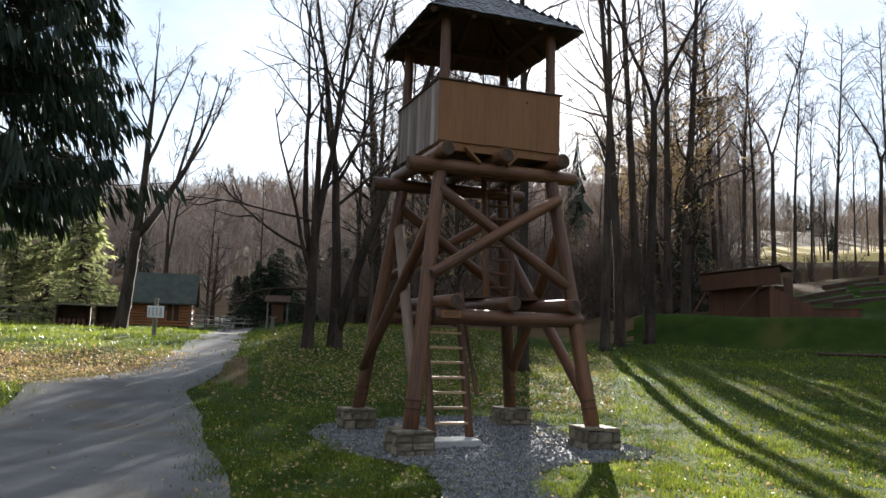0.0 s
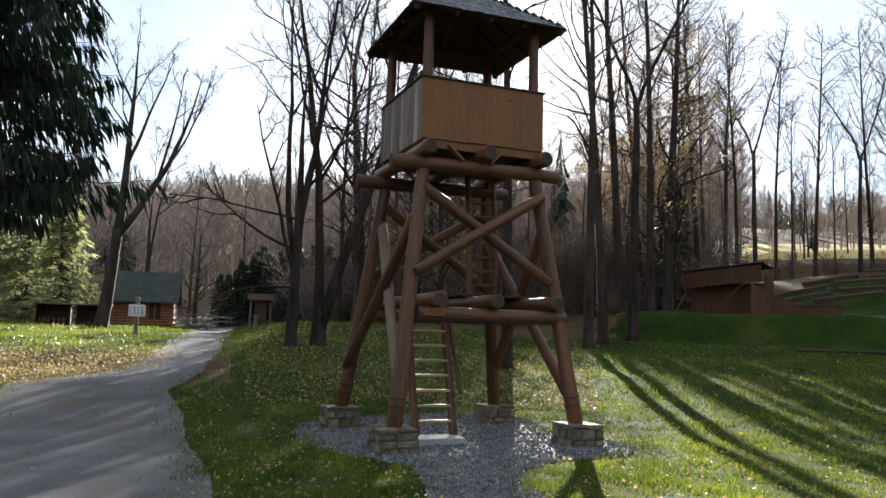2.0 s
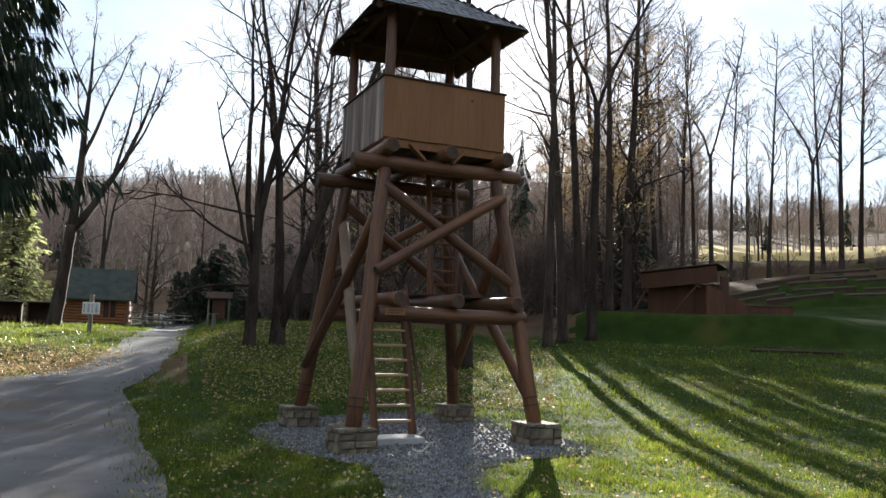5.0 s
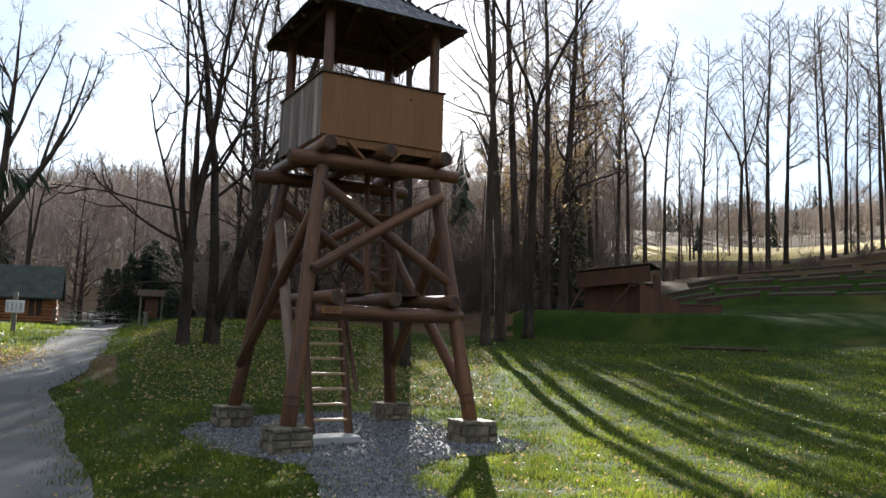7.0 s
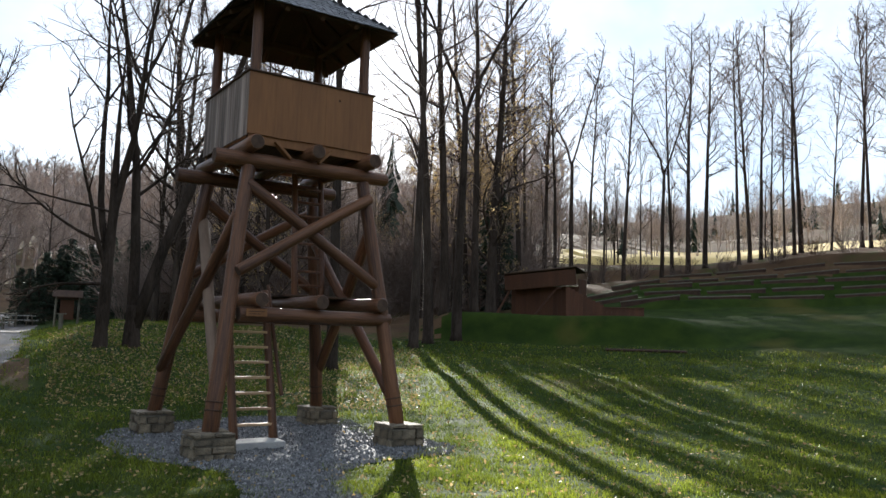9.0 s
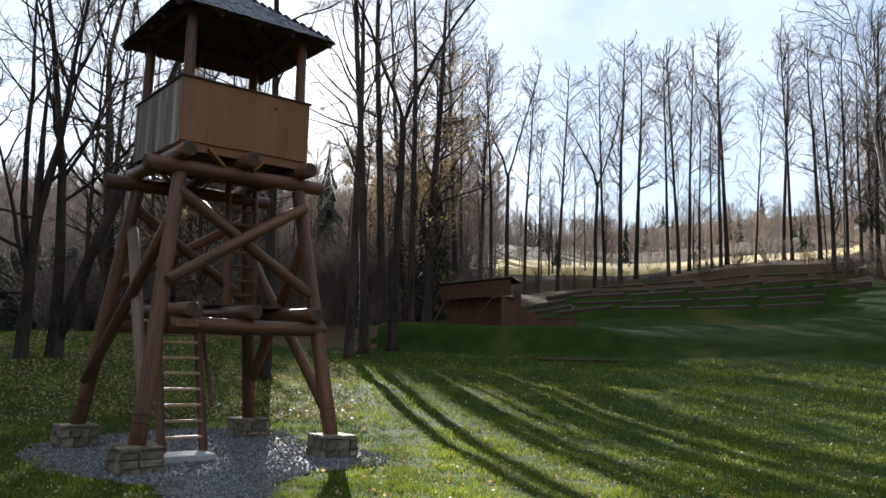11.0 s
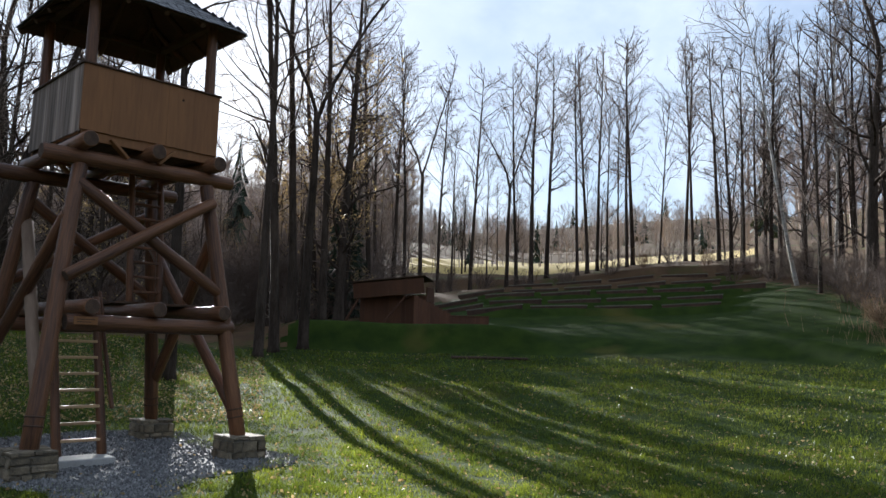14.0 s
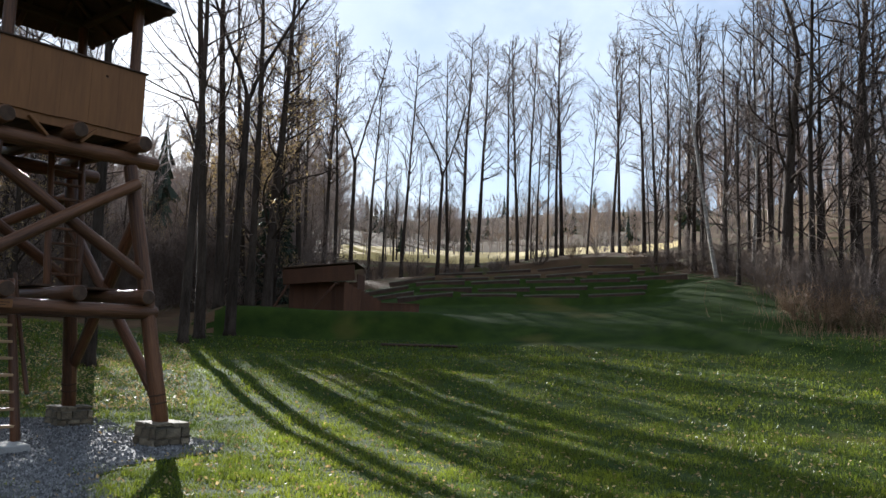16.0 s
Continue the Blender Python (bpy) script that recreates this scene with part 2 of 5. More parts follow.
# ---- ground ----
RADII = (0, 8, 11, 14, 16.5, 18, 24.5, 28, 29.5, 31, 32, 40, 48, 56, 64, 80, 120, 200, 400, 1500)
PROFILES = (
    (-180, (0.1, 0.1, 0.1, 0.1, 0.1, 0.1, 0.1, 0.2, 0.24, 0.28, 0.3, 0.5, 0.8, 1.2, 2, 3, 8, 20, 50, 150)),
    (-60, (0.1, 0.05, 0.0, 0.05, 0.23, 0.4, 0.95, 1.15, 1.19, 1.22, 1.25, 1.40, 1.5, 1.55, 1.6, 2.2, 6, 20, 60, 150)),
    (-22, (0.1, 0.05, 0.0, 0.05, 0.21, 0.37, 0.97, 1.15, 1.19, 1.22, 1.25, 1.42, 1.5, 1.55, 1.6, 2.2, 6, 20, 52, 130)),
    (-15, (0.1, 0.05, 0.0, 0.05, 0.21, 0.37, 0.98, 1.12, 1.15, 1.18, 1.2, 1.28, 1.32, 1.4, 1.6, 2.4, 7, 22, 60, 140)),
    (-9, (0.1, 0.05, 0.0, -0.02, 0.12, 0.34, 1.10, 1.5, 1.65, 1.78, 1.85, 1.9, 1.9, 2.0, 2.2, 3, 7, 20, 58, 150)),
    (6, (0.1, 0.05, 0.0, -0.03, 0.06, 0.18, 1.0, 1.46, 1.62, 1.8, 1.85, 2.2, 2.7, 3.2, 3.8, 5, 8, 17, 45, 140)),
    (12, (0.1, 0.05, 0.0, -0.02, 0.08, 0.18, 1.0, 1.46, 1.62, 1.95, 2.0, 2.8, 3.6, 4.4, 5.0, 6, 9, 17, 42, 120)),
    (20, (0.1, 0.05, 0.0, 0.02, 0.1, 0.18, 1.02, 1.46, 1.6, 2.56, 2.58, 3.3, 4.8, 6.4, 7.6, 9.5, 13, 25, 62, 120)),
    (30, (0.1, 0.05, 0.0, 0.04, 0.11, 0.18, 1.02, 1.46, 1.66, 2.38, 2.5, 4.1, 5.5, 6.6, 7.6, 9.6, 14.6, 25, 62, 120)),
    (42, (0.1, 0.05, 0.0, 0.04, 0.11, 0.18, 1.02, 1.46, 1.66, 2.3, 2.5, 4.2, 6.1, 7.6, 8.8, 11, 16.8, 30, 62, 130)),
    (50, (0.1, 0.05, 0.0, 0.04, 0.11, 0.18, 1.02, 1.46, 1.66, 2.55, 2.8, 4.7, 6.6, 8.2, 9.5, 12, 18, 34, 62, 140)),
    (58, (0.1, 0.05, 0.0, 0.04, 0.11, 0.18, 1.02, 1.46, 1.66, 2.6, 2.9, 5.2, 7.5, 9.5, 11, 14, 22, 40, 70, 150)),
    (110, (0.1, 0.05, 0.0, 0.04, 0.11, 0.18, 1.02, 1.46, 1.66, 2.5, 2.8, 4.8, 7, 9, 11, 14, 22, 40, 70, 150)),
    (180, (0.1, 0.1, 0.1, 0.1, 0.1, 0.1, 0.1, 0.2, 0.24, 0.28, 0.3, 0.5, 0.8, 1.2, 2, 3, 8, 20, 50, 150)),
)
PROF_AZ = np.array([p[0] for p in PROFILES], dtype=float)
PROF_Z = np.array([p[1] for p in PROFILES], dtype=float)


def smooth(v):
    v = np.clip(v, 0, 1)
    return v * v * (3 - 2 * v)


def reach(az, r):
    """How much farther out the country beyond the lawn lies than its plan distance."""
    return 1 + 0.2 * smooth(np.asarray(az) / 8) * smooth((np.asarray(r) - 18) / 10)


def plan_distance(az, far):
    r = np.array(far, dtype=float)
    for k in range(12):
        r = far / reach(az, r)
    return r


def shaped(z, az, r):
    """Berm below the shelter, terraces of the seating, the scarp under the row of trees and the bank below the wood."""
    w = smooth((az - 10.5) / 4) * (1 - smooth((az - 29) / 6))
    berm = 1.55 + 1.12 * smooth((r - 28.9) / 1.2)
    z = np.where((r > 28.9) & (r < 38), z + w * (np.maximum(z, berm) - z), z)
    w = smooth((az - 26) / 3) * (1 - smooth((az - 44) / 3))
    q = (r - (az - 30) * 0.10 - 35.6) / 2.5
    step = np.floor(q) + smooth((q - np.floor(q)) / 0.16)
    z = z + np.where((q > 0) & (q < 5), w * 0.5 * (step - q - 0.4 * smooth(q * 4) * smooth((5 - q) * 4)), 0)
    w = smooth((az - 19) / 4) * (1 - smooth((az - 45) / 3))
    z = z + w * (-0.55 * smooth((r - 47) / 7) + 0.65 * smooth((r - 55) / 1.2) - 0.4 * smooth((r - 60) / 8))
    foot = np.interp(az, (36, 42, 48, 53, 59, 75, 110), (31, 30, 28.8, 27, 25, 23, 23))
    low = np.interp(az, (36, 42, 48, 53, 59), (1.75, 1.72, 1.55, 1.33, 1.05))
    bank = low + 0.9 * smooth((r - foot) / 2.2) + 0.12 * np.maximum(0, r - foot - 2.2)
    w = smooth((az - 38) / 5) * (1 - smooth((az - 100) / 10))
    return np.where(r > foot, z + w * (np.maximum(z, bank) - z), z)


def heights(x, y):
    """Ground height at arrays of places."""
    x, y = np.atleast_1d(np.asarray(x, dtype=float)), np.atleast_1d(np.asarray(y, dtype=float))
    true_r, az = np.hypot(x, y), np.degrees(np.arctan2(x, y))
    r = plan_distance(az, true_r)
    z = np.zeros_like(r)
    weight = np.zeros_like(r)
    for off, wt in ((-1.5, 1), (0, 2), (1.5, 1)):
        rr = np.clip(r * (1 + off * 0.010), 0, 1500)
        cols = np.array([np.interp(rr, RADII, row) for row in PROF_Z])
        k = np.clip(np.searchsorted(PROF_AZ, az) - 1, 0, len(PROF_AZ) - 2)
        f = (az - PROF_AZ[k]) / (PROF_AZ[k + 1] - PROF_AZ[k])
        f = f * f * (3 - 2 * f)
        idx = np.arange(len(r))
        z += wt * (cols[k, idx] * (1 - f) + cols[k + 1, idx] * f)
        weight += wt
    z = z / weight
    z = 1.74 + (shaped(z, az, r) - 1.74) * reach(az, r)
    r = true_r
    rough = np.clip((r - 9) / 10, 0, 1)
    z += rough * (0.035 * np.sin(x * 0.9 + 1.3 * np.sin(y * 0.5)) + 0.03 * np.sin(y * 1.1 + x * 0.45))
    far = np.clip((r - 70) / 150, 0, 1)
    z += far * (4 * np.sin(x * 0.021 + 1) + 3 * np.sin(y * 0.03 + x * 0.012))
    return z


def ground_z(x, y):
    return float(heights(x, y)[0])


def at(az, r):
    """The place at a bearing (degrees right of +y) and a distance from the first eye, on the ground."""
    r = r * float(reach(az, r))
    x, y = r * math.sin(radians(az)) - 0.15, r * math.cos(radians(az)) - 0.1
    return x, y, ground_z(x, y)


def build_ground():
    rings = np.concatenate((np.arange(0.5, 8, 1.5), np.arange(8, 28, 0.4), np.arange(28, 60, 0.24), np.arange(60, 82, 0.55), np.geomspace(82, 1500, 40)))
    azs = np.concatenate((np.arange(-180, -36, 6), np.arange(-36, 64, 0.5), np.arange(64, 180, 6)))
    rg, ag = np.meshgrid(rings, np.radians(azs), indexing="ij")
    x, y = (rg * np.sin(ag)).ravel(), (rg * np.cos(ag)).ravel()
    z = heights(x, y)
    na, nr = len(azs), len(rings)
    verts = np.column_stack((x, y, z)).tolist() + [(0, 0, 0.1)]
    faces = []
    for i in range(nr - 1):
        for j in range(na):
            k = (j + 1) % na
            faces.append((i * na + j, (i + 1) * na + j, (i + 1) * na + k, i * na + k))
    faces += [(len(verts) - 1, j, (j + 1) % na) for j in range(na)]
    me = mesh_of("ground", verts, faces, M_GRASS_GROUND)
    me.materials.append(M_LITTER)
    me.materials.append(M_STRAW)
    # cover: leaf litter under the woods, straw on the far field
    az = np.degrees((ag[:-1] + np.roll(ag, -1, axis=1)[:-1]) / 2)
    az[:, -1] = 177
    r = plan_distance(az.ravel(), ((rg[:-1] + rg[1:]) / 2).ravel())
    az = az.ravel()
    r = r + np.random.default_rng(4).normal(0, 0.5, len(r)) + 0.35 * np.sin(az * 1.3 + r) + 0.3 * np.sin(az * 3.7 + 2 * r)
    edge = np.interp(az + np.random.default_rng(6).normal(0, 0.9, len(az)) * (az > 3), (-180, -40, -2, -1, 3, 9, 13, 16, 22, 28, 45, 46, 50, 55, 60, 180), (60, 70, 66, 36, 31, 28.8, 29.2, 32, 42, 44.5, 45.5, 44, 41, 37, 32, 32))
    cover = np.where(r > edge, 1, 0)
    cover[(az < -14) & (r > 18.6) & (r < 23.2)] = 1
    cover[(az > 22) & (az < 46.5) & (r > 64) & (r < 150)] = 2
    me.polygons.foreach_set("material_index", np.concatenate((cover, np.zeros(na, dtype=int))).astype(np.int32))
    ob = new("ground", me)
    tagged(ob, "short green turf with leaf litter on rising ground", "ground", kind="structure")


build_ground()


def draped(name, outline_rows, lift, mat, label, category):
    """A strip laid on the ground: rows of points across."""
    rows, cols = len(outline_rows), len(outline_rows[0])
    flat = np.array(outline_rows).reshape(-1, 2)
    z = heights(flat[:, 0], flat[:, 1]) + lift
    verts = np.column_stack((flat, z)).tolist()
    faces = [(i * cols + j, i * cols + j + 1, (i + 1) * cols + j + 1, (i + 1) * cols + j) for i in range(rows - 1) for j in range(cols - 1)]
    return tagged(new(name, mesh_of(name, verts, faces, mat)), label, category, kind="structure")


PATH_LINE = ((0.0, -30, 4.2), (-2.2, -2, 4.2), (-3.0, 3, 4.2), (-4.15, 8.0, 3.9), (-5.6, 12.4, 3.7), (-6.9, 16.4, 3.2), (-6.55, 19.3, 2.0), (-6.7, 21.5, 1.8), (-7.2, 24, 1.8), (-9.0, 32, 2.0), (-12.2, 45.3, 2.2), (-15.5, 60, 2.2), (-20, 75, 2.2))


def path_at(y):
    ys = [p[1] for p in PATH_LINE]
    return np.interp(y, ys, [p[0] for p in PATH_LINE]), np.interp(y, ys, [p[2] for p in PATH_LINE])


def build_path():
    rows = []
    for y in np.concatenate((np.arange(-30, 30, 0.3), np.arange(30, 75, 1.0))):
        c, w = path_at(y)
        wl = w / 2 + 0.07 * math.sin(y * 1.7) + 0.06 * noise.noise((0, y * 2.1, 0)) + 0.10 * noise.noise((3, y * 0.7, 0))
        wr = w / 2 + 0.06 * math.sin(y * 1.3 + 2) + 0.06 * noise.noise((7, y * 2.3, 0)) + 0.12 * noise.noise((9, y * 0.8, 0))
        rows.append([(c - wl + (wl + wr) * f, y) for f in np.linspace(0, 1, 13)])
    draped("path", rows, 0.02, M_PATH, "grey gravel footpath with worn dusty edges", "path")


build_path()


# ---- trees ----
def unit(v):
    return v / (np.linalg.norm(v) + 1e-9)


def bend_line(rng, p, d, length, r0, r1, n, curl, lift):
    pts, rad = [np.array(p)], [r0]
    d = unit(np.array(d, dtype=float))
    for i in range(n):
        d = unit(d + rng.normal(0, curl, 3) + np.array((0, 0, lift)))
        pts.append(pts[-1] + d * length / n)
        rad.append(r0 + (r1 - r0) * (i + 1) / n)
    return pts, rad


def point_on(line, f):
    pts, rad = line
    k = f * (len(pts) - 1)
    i = min(int(k), len(pts) - 2)
    g = k - i
    return pts[i] * (1 - g) + pts[i + 1] * g, unit(pts[i + 1] - pts[i]), rad[i] * (1 - g) + rad[i + 1] * g


def side_way(rng, d, angle):
    u = unit(np.cross(d, rng.normal(0, 1, 3)))
    return unit(d * math.cos(angle) + u * math.sin(angle))


def branch_out(rng, parents, count, start, ratio, angle, n, curl, lift, thin=0.5, end=0.97, least=0.004, tip=0.003, round_crown=False):
    """Side branches for each parent line."""
    out = []
    for line in parents:
        length = sum(np.linalg.norm(b - a) for a, b in zip(line[0], line[0][1:]))
        for k in range(count):
            f = start + (end - start) * (k + rng.uniform(0.1, 0.9)) / count
            p, d, r = point_on(line, f)
            g = (f - start) / (1 - start)
            taper = 0.35 + 0.85 * math.sin(math.pi * min(1.0, 0.12 + 0.88 * g)) if round_crown else 1.15 - 0.75 * g
            l = length * ratio * taper * rng.uniform(0.7, 1.25)
            w = side_way(rng, d, radians(angle * rng.uniform(0.7, 1.3)))
            out.append(bend_line(rng, p, w, l, max(r * thin, least), tip, n, curl, lift))
    return out


def bare_tree(seed, height, radius, lean=(0, 0), fork=0.0, stems=1, limbs=16, bare=0.4, limb_ratio=0.28, angle=48, twigs=(7, 6), leaves=0, sway=0.016, low=0, fine=0.0095, spread=(8, 20), arching=0, ways=()):
    """Meshes of a leafless tree: trunk with its limbs, and the crown of branches and twigs; leaves: dry ones still hanging."""
    rng = np.random.default_rng(seed)
    trunk = bend_line(rng, (0, 0, -0.15), (lean[0], lean[1], 1), height * (fork or 1.0), radius, radius * (0.62 if fork else 0.72 if ways and height < 6 else 0.10), 14 if not fork else 6, sway, 0.07)
    trunk = (trunk[0], [q * rng.uniform(0.93, 1.07) for q in trunk[1]])
    trunk[0].insert(1, trunk[0][0] * 0.72 + trunk[0][1] * 0.28)
    trunk[1].insert(1, radius * 1.08)
    trunk[1][0] = radius * 1.55
    stems_l = [trunk]
    if fork:
        tip, d, r = point_on(trunk, 1.0)
        turn = rng.uniform(0, 6.28)
        for k in range(stems):
            a = turn + 6.28 * k / stems
            tilt = radians(rng.uniform(*spread))
            w = unit(np.array((math.cos(a) * math.sin(tilt), math.sin(a) * math.sin(tilt), math.cos(tilt))))
            stems_l.append(bend_line(rng, tip - d * rng.uniform(0, 0.4), w, height * (1 - fork) * rng.uniform(0.8, 1.08), r * rng.uniform(0.6, 0.8), 0.02, 11, 0.085, 0.035))
    for src, f, right, deep, length, rf, lift in ways:
        p, d, r = point_on(stems_l[src], f)
        w = unit(np.array((math.sin(radians(right)), math.sin(radians(deep)), math.cos(radians(right)) * math.cos(radians(deep)))))
        stems_l.append(bend_line(rng, p - d * 0.05, w, length, r * rf, 0.014, 11, 0.05, lift))
    carriers = stems_l[1:] if fork or ways else stems_l
    first = branch_out(rng, carriers, max(3, limbs // max(1, len(carriers))), 0.12 if fork else bare, limb_ratio * (1.3 if fork else 1), angle, 8, 0.19, 0.08, 0.42, 0.97, 0.03, fine, not fork and bare > 0.25)
    if low:
        first += branch_out(rng, [trunk], low, 0.15, limb_ratio * 0.6, 70, 5, 0.12, 0.02, 0.25, 0.6, 0.02, fine)
    if arching:
        first += branch_out(rng, carriers, 1, 0.05, arching, 62, 9, 0.10, -0.012, 0.5, 0.3, 0.05, fine)
    second = branch_out(rng, first, twigs[0], 0.14, 0.44, 46, 5, 0.22, 0.06, 0.6, 0.97, fine * 1.2, fine * 0.7)
    third = branch_out(rng, second, twigs[1], 0.12, 0.55, 44, 2, 0.26, 0.05, 0.7, 0.98, fine * 0.8, fine * 0.4)
    v, f = tubes(stems_l, 9)
    v2, f2 = tubes(first, 4)
    f += [tuple(i + len(v) for i in q) for q in f2]
    v += v2
    trunk_me = (v, f)
    v, f = tubes(second, 3)
    v2, f2 = tubes(third, 3)
    f += [tuple(i + len(v) for i in q) for q in f2]
    v += v2
    crown_me = (v, f)
    leaf = None
    if leaves:
        sites = third[:]
        rng.shuffle(sites)
        rows = []
        for k in range(leaves):
            line = sites[k % len(sites)]
            p, d, r = point_on(line, rng.uniform(0.2, 1))
            if p[2] > height * 0.72 and rng.uniform() < 0.7:
                continue
            a, b = side_way(rng, d, 1.2), rng.normal(0, 1, 3)
            b = unit(np.cross(a, b))
            s = rng.uniform(0.035, 0.075)
            rows += [p, p + a * s + b * s * 0.5, p + a * s * 2, p + a * s - b * s * 0.5]
        leaf = rows
    return trunk_me, crown_me, leaf


TREES = {}


def tree_master(key, bark=None, **kw):
    t, c, leaf = bare_tree(**kw)
    TREES[key] = (mesh_of("trunk", *t, bark or M_BARK), mesh_of("crown", *c, M_TWIG), tri_mesh("leaves", leaf, M_LEAF, 4) if leaf else None)


def plant(key, az, r, scale=1.0, turn=0.0, label="tall leafless tree with a dark slender trunk", name="tree", group="", lean=(0, 0), sink=0.05):
    x, y, z = at(az, r)
    scale = scale * float(reach(az, r))
    ob = thing(name, label, "tree", group, Matrix.Translation((x, y, z - sink)) @ Euler((radians(lean[1]), radians(lean[0]), radians(turn))).to_matrix().to_4x4() @ Matrix.Scale(scale, 4))
    trunk, crown, leaf = TREES[key]
    part("trunk", trunk, None, ob)
    part("crown", crown, None, ob)
    if leaf:
        part("leaves", leaf, None, ob, "dry brown leaves")
    return ob


tree_master("tall_a", seed=1, height=19, radius=0.192, limbs=28, bare=0.40, limb_ratio=0.17, angle=46)
tree_master("tall_b", seed=2, height=18, radius=0.16, limbs=28, bare=0.40, limb_ratio=0.17, angle=46, twigs=(6, 6))
tree_master("tall_c", seed=3, height=20, radius=0.208, limbs=26, bare=0.45, limb_ratio=0.18, angle=44, fork=0.5, stems=2)
tree_master("tall_d", seed=4, height=17, radius=0.136, limbs=26, bare=0.45, limb_ratio=0.16, angle=48, twigs=(6, 5))
tree_master("tall_e", seed=5, height=16, radius=0.12, limbs=20, bare=0.32, limb_ratio=0.21, angle=42, twigs=(6, 5))
tree_master("tall_f", seed=6, height=19, radius=0.176, limbs=16, bare=0.35, limb_ratio=0.2, angle=42, fine=0.006, twigs=(7, 6))
tree_master("tall_g", seed=7, height=20, radius=0.192, limbs=16, fork=0.45, stems=2, limb_ratio=0.2, angle=40, fine=0.006, twigs=(7, 6))
# limbs: stem that they leave, where on it, tilt to the side and away, length, share of its girth, lift
tree_master("spread_a", seed=16, height=9.0, radius=0.21, fork=0.0, lean=(0.02, 0), limbs=44, limb_ratio=0.30, angle=40, twigs=(7, 6), fine=0.008,
            ways=((0, 0.36, -13, 4, 9.5, 0.75, 0.03), (0, 0.42, 6, -5, 10.5, 0.8, 0.02), (0, 0.30, -16, -6, 5.5, 0.5, 0.05), (0, 0.5, 12, 8, 7.5, 0.55, 0.06), (0, 0.58, 46, 3, 4.2, 0.5, 0.10), (0, 0.40, -72, 0, 3.6, 0.36, 0.03), (0, 0.50, -80, -10, 4.0, 0.33, 0.0), (0, 0.28, -86, 6, 2.6, 0.3, 0.0), (2, 0.45, -28, 0, 4.6, 0.6, 0.08), (2, 0.45, 26, 0, 4.8, 0.7, 0.06), (1, 0.5, 24, 5, 4.5, 0.6, 0.05)))
tree_master("spread_b", seed=12, height=1.4, radius=0.27, limbs=40, limb_ratio=0.20, angle=44, twigs=(8, 6), fine=0.008,
            ways=((0, 0.35, -5, 3, 14.5, 0.72, 0.012), (0, 0.45, 12, -2, 15.0, 0.78, 0.03), (2, 0.38, 42, 0, 5.0, 0.5, 0.06), (2, 0.52, 30, -6, 6.0, 0.6, 0.05), (2, 0.5, -22, 4, 4.0, 0.5, 0.05), (1, 0.35, 30, 0, 6.0, 0.5, 0.06), (1, 0.45, -24, 0, 5.5, 0.5, 0.06), (1, 0.3, 50, -5, 3.6, 0.4, 0.05)))
tree_master("fork_a", seed=21, height=4.9, radius=0.33, lean=(0.13, 0), limbs=34, limb_ratio=0.26, angle=40, twigs=(7, 6), fine=0.011,
            ways=((0, 0.97, 6, 3, 10.4, 0.95, -0.002), (0, 0.95, 40, -3, 9.2, 0.85, 0.045), (1, 0.33, 17, 6, 6.4, 0.65, 0.01), (2, 0.36, 6, 0, 5.6, 0.6, 0.02), (2, 0.42, 36, -4, 5.6, 0.55, 0.06), (1, 0.62, -22, 0, 4.0, 0.6, 0.05), (1, 0.5, -45, 0, 3.0, 0.4, 0.04)))
tree_master("fork_b", seed=22, height=10, radius=0.30, lean=(0.03, 0), limbs=26, limb_ratio=0.28, angle=42, twigs=(6, 5), fine=0.014,
            ways=((0, 0.55, 18, 0, 8.5, 0.8, 0.01), (0, 0.97, 4, 0, 6.0, 0.9, 0.02), (1, 0.4, 44, 0, 5.0, 0.6, 0.05), (0, 0.8, -24, 4, 4.5, 0.6, 0.05)))
tree_master("slim_a", seed=23, height=14, radius=0.075, limbs=24, bare=0.3, limb_ratio=0.17, angle=42, twigs=(6, 5), fine=0.007, sway=0.03)
tree_master("slim_b", seed=24, height=12, radius=0.085, limbs=22, bare=0.22, limb_ratio=0.22, angle=50, twigs=(6, 5), fine=0.007, sway=0.045)
tree_master("low_oak", seed=25, height=8, radius=0.22, limbs=22, bare=0.2, limb_ratio=0.42, angle=68, twigs=(6, 5), fine=0.014)
tree_master("thicket_a", seed=31, height=17, radius=0.21, limbs=30, bare=0.15, limb_ratio=0.17, angle=55, twigs=(6, 4), fine=0.007, leaves=1500)
tree_master("thicket_b", seed=32, height=15, radius=0.16, limbs=30, bare=0.1, limb_ratio=0.19, angle=50, twigs=(6, 4), fine=0.007, leaves=2600)
tree_master("thicket_c", seed=33, height=13, radius=0.12, limbs=34, bare=0.5, limb_ratio=0.20, angle=58, twigs=(6, 4), fine=0.007, leaves=3000)
tree_master("birch_a", seed=41, bark=M_BIRCH, height=14.5, radius=0.095, limbs=16, bare=0.5, limb_ratio=0.2, angle=42, fine=0.008)
tree_master("wood_a", seed=51, height=16, radius=0.16, limbs=24, bare=0.2, limb_ratio=0.24, angle=50, twigs=(5, 3), low=6, fine=0.009)
tree_master("wood_b", seed=52, height=14, radius=0.13, limbs=22, bare=0.15, limb_ratio=0.28, angle=45, twigs=(5, 3), low=6, fine=0.009)
tree_master("crooked_a", seed=53, height=17, radius=0.30, limbs=26, bare=0.3, limb_ratio=0.32, angle=58, twigs=(5, 4), sway=0.06, low=4, fine=0.012)

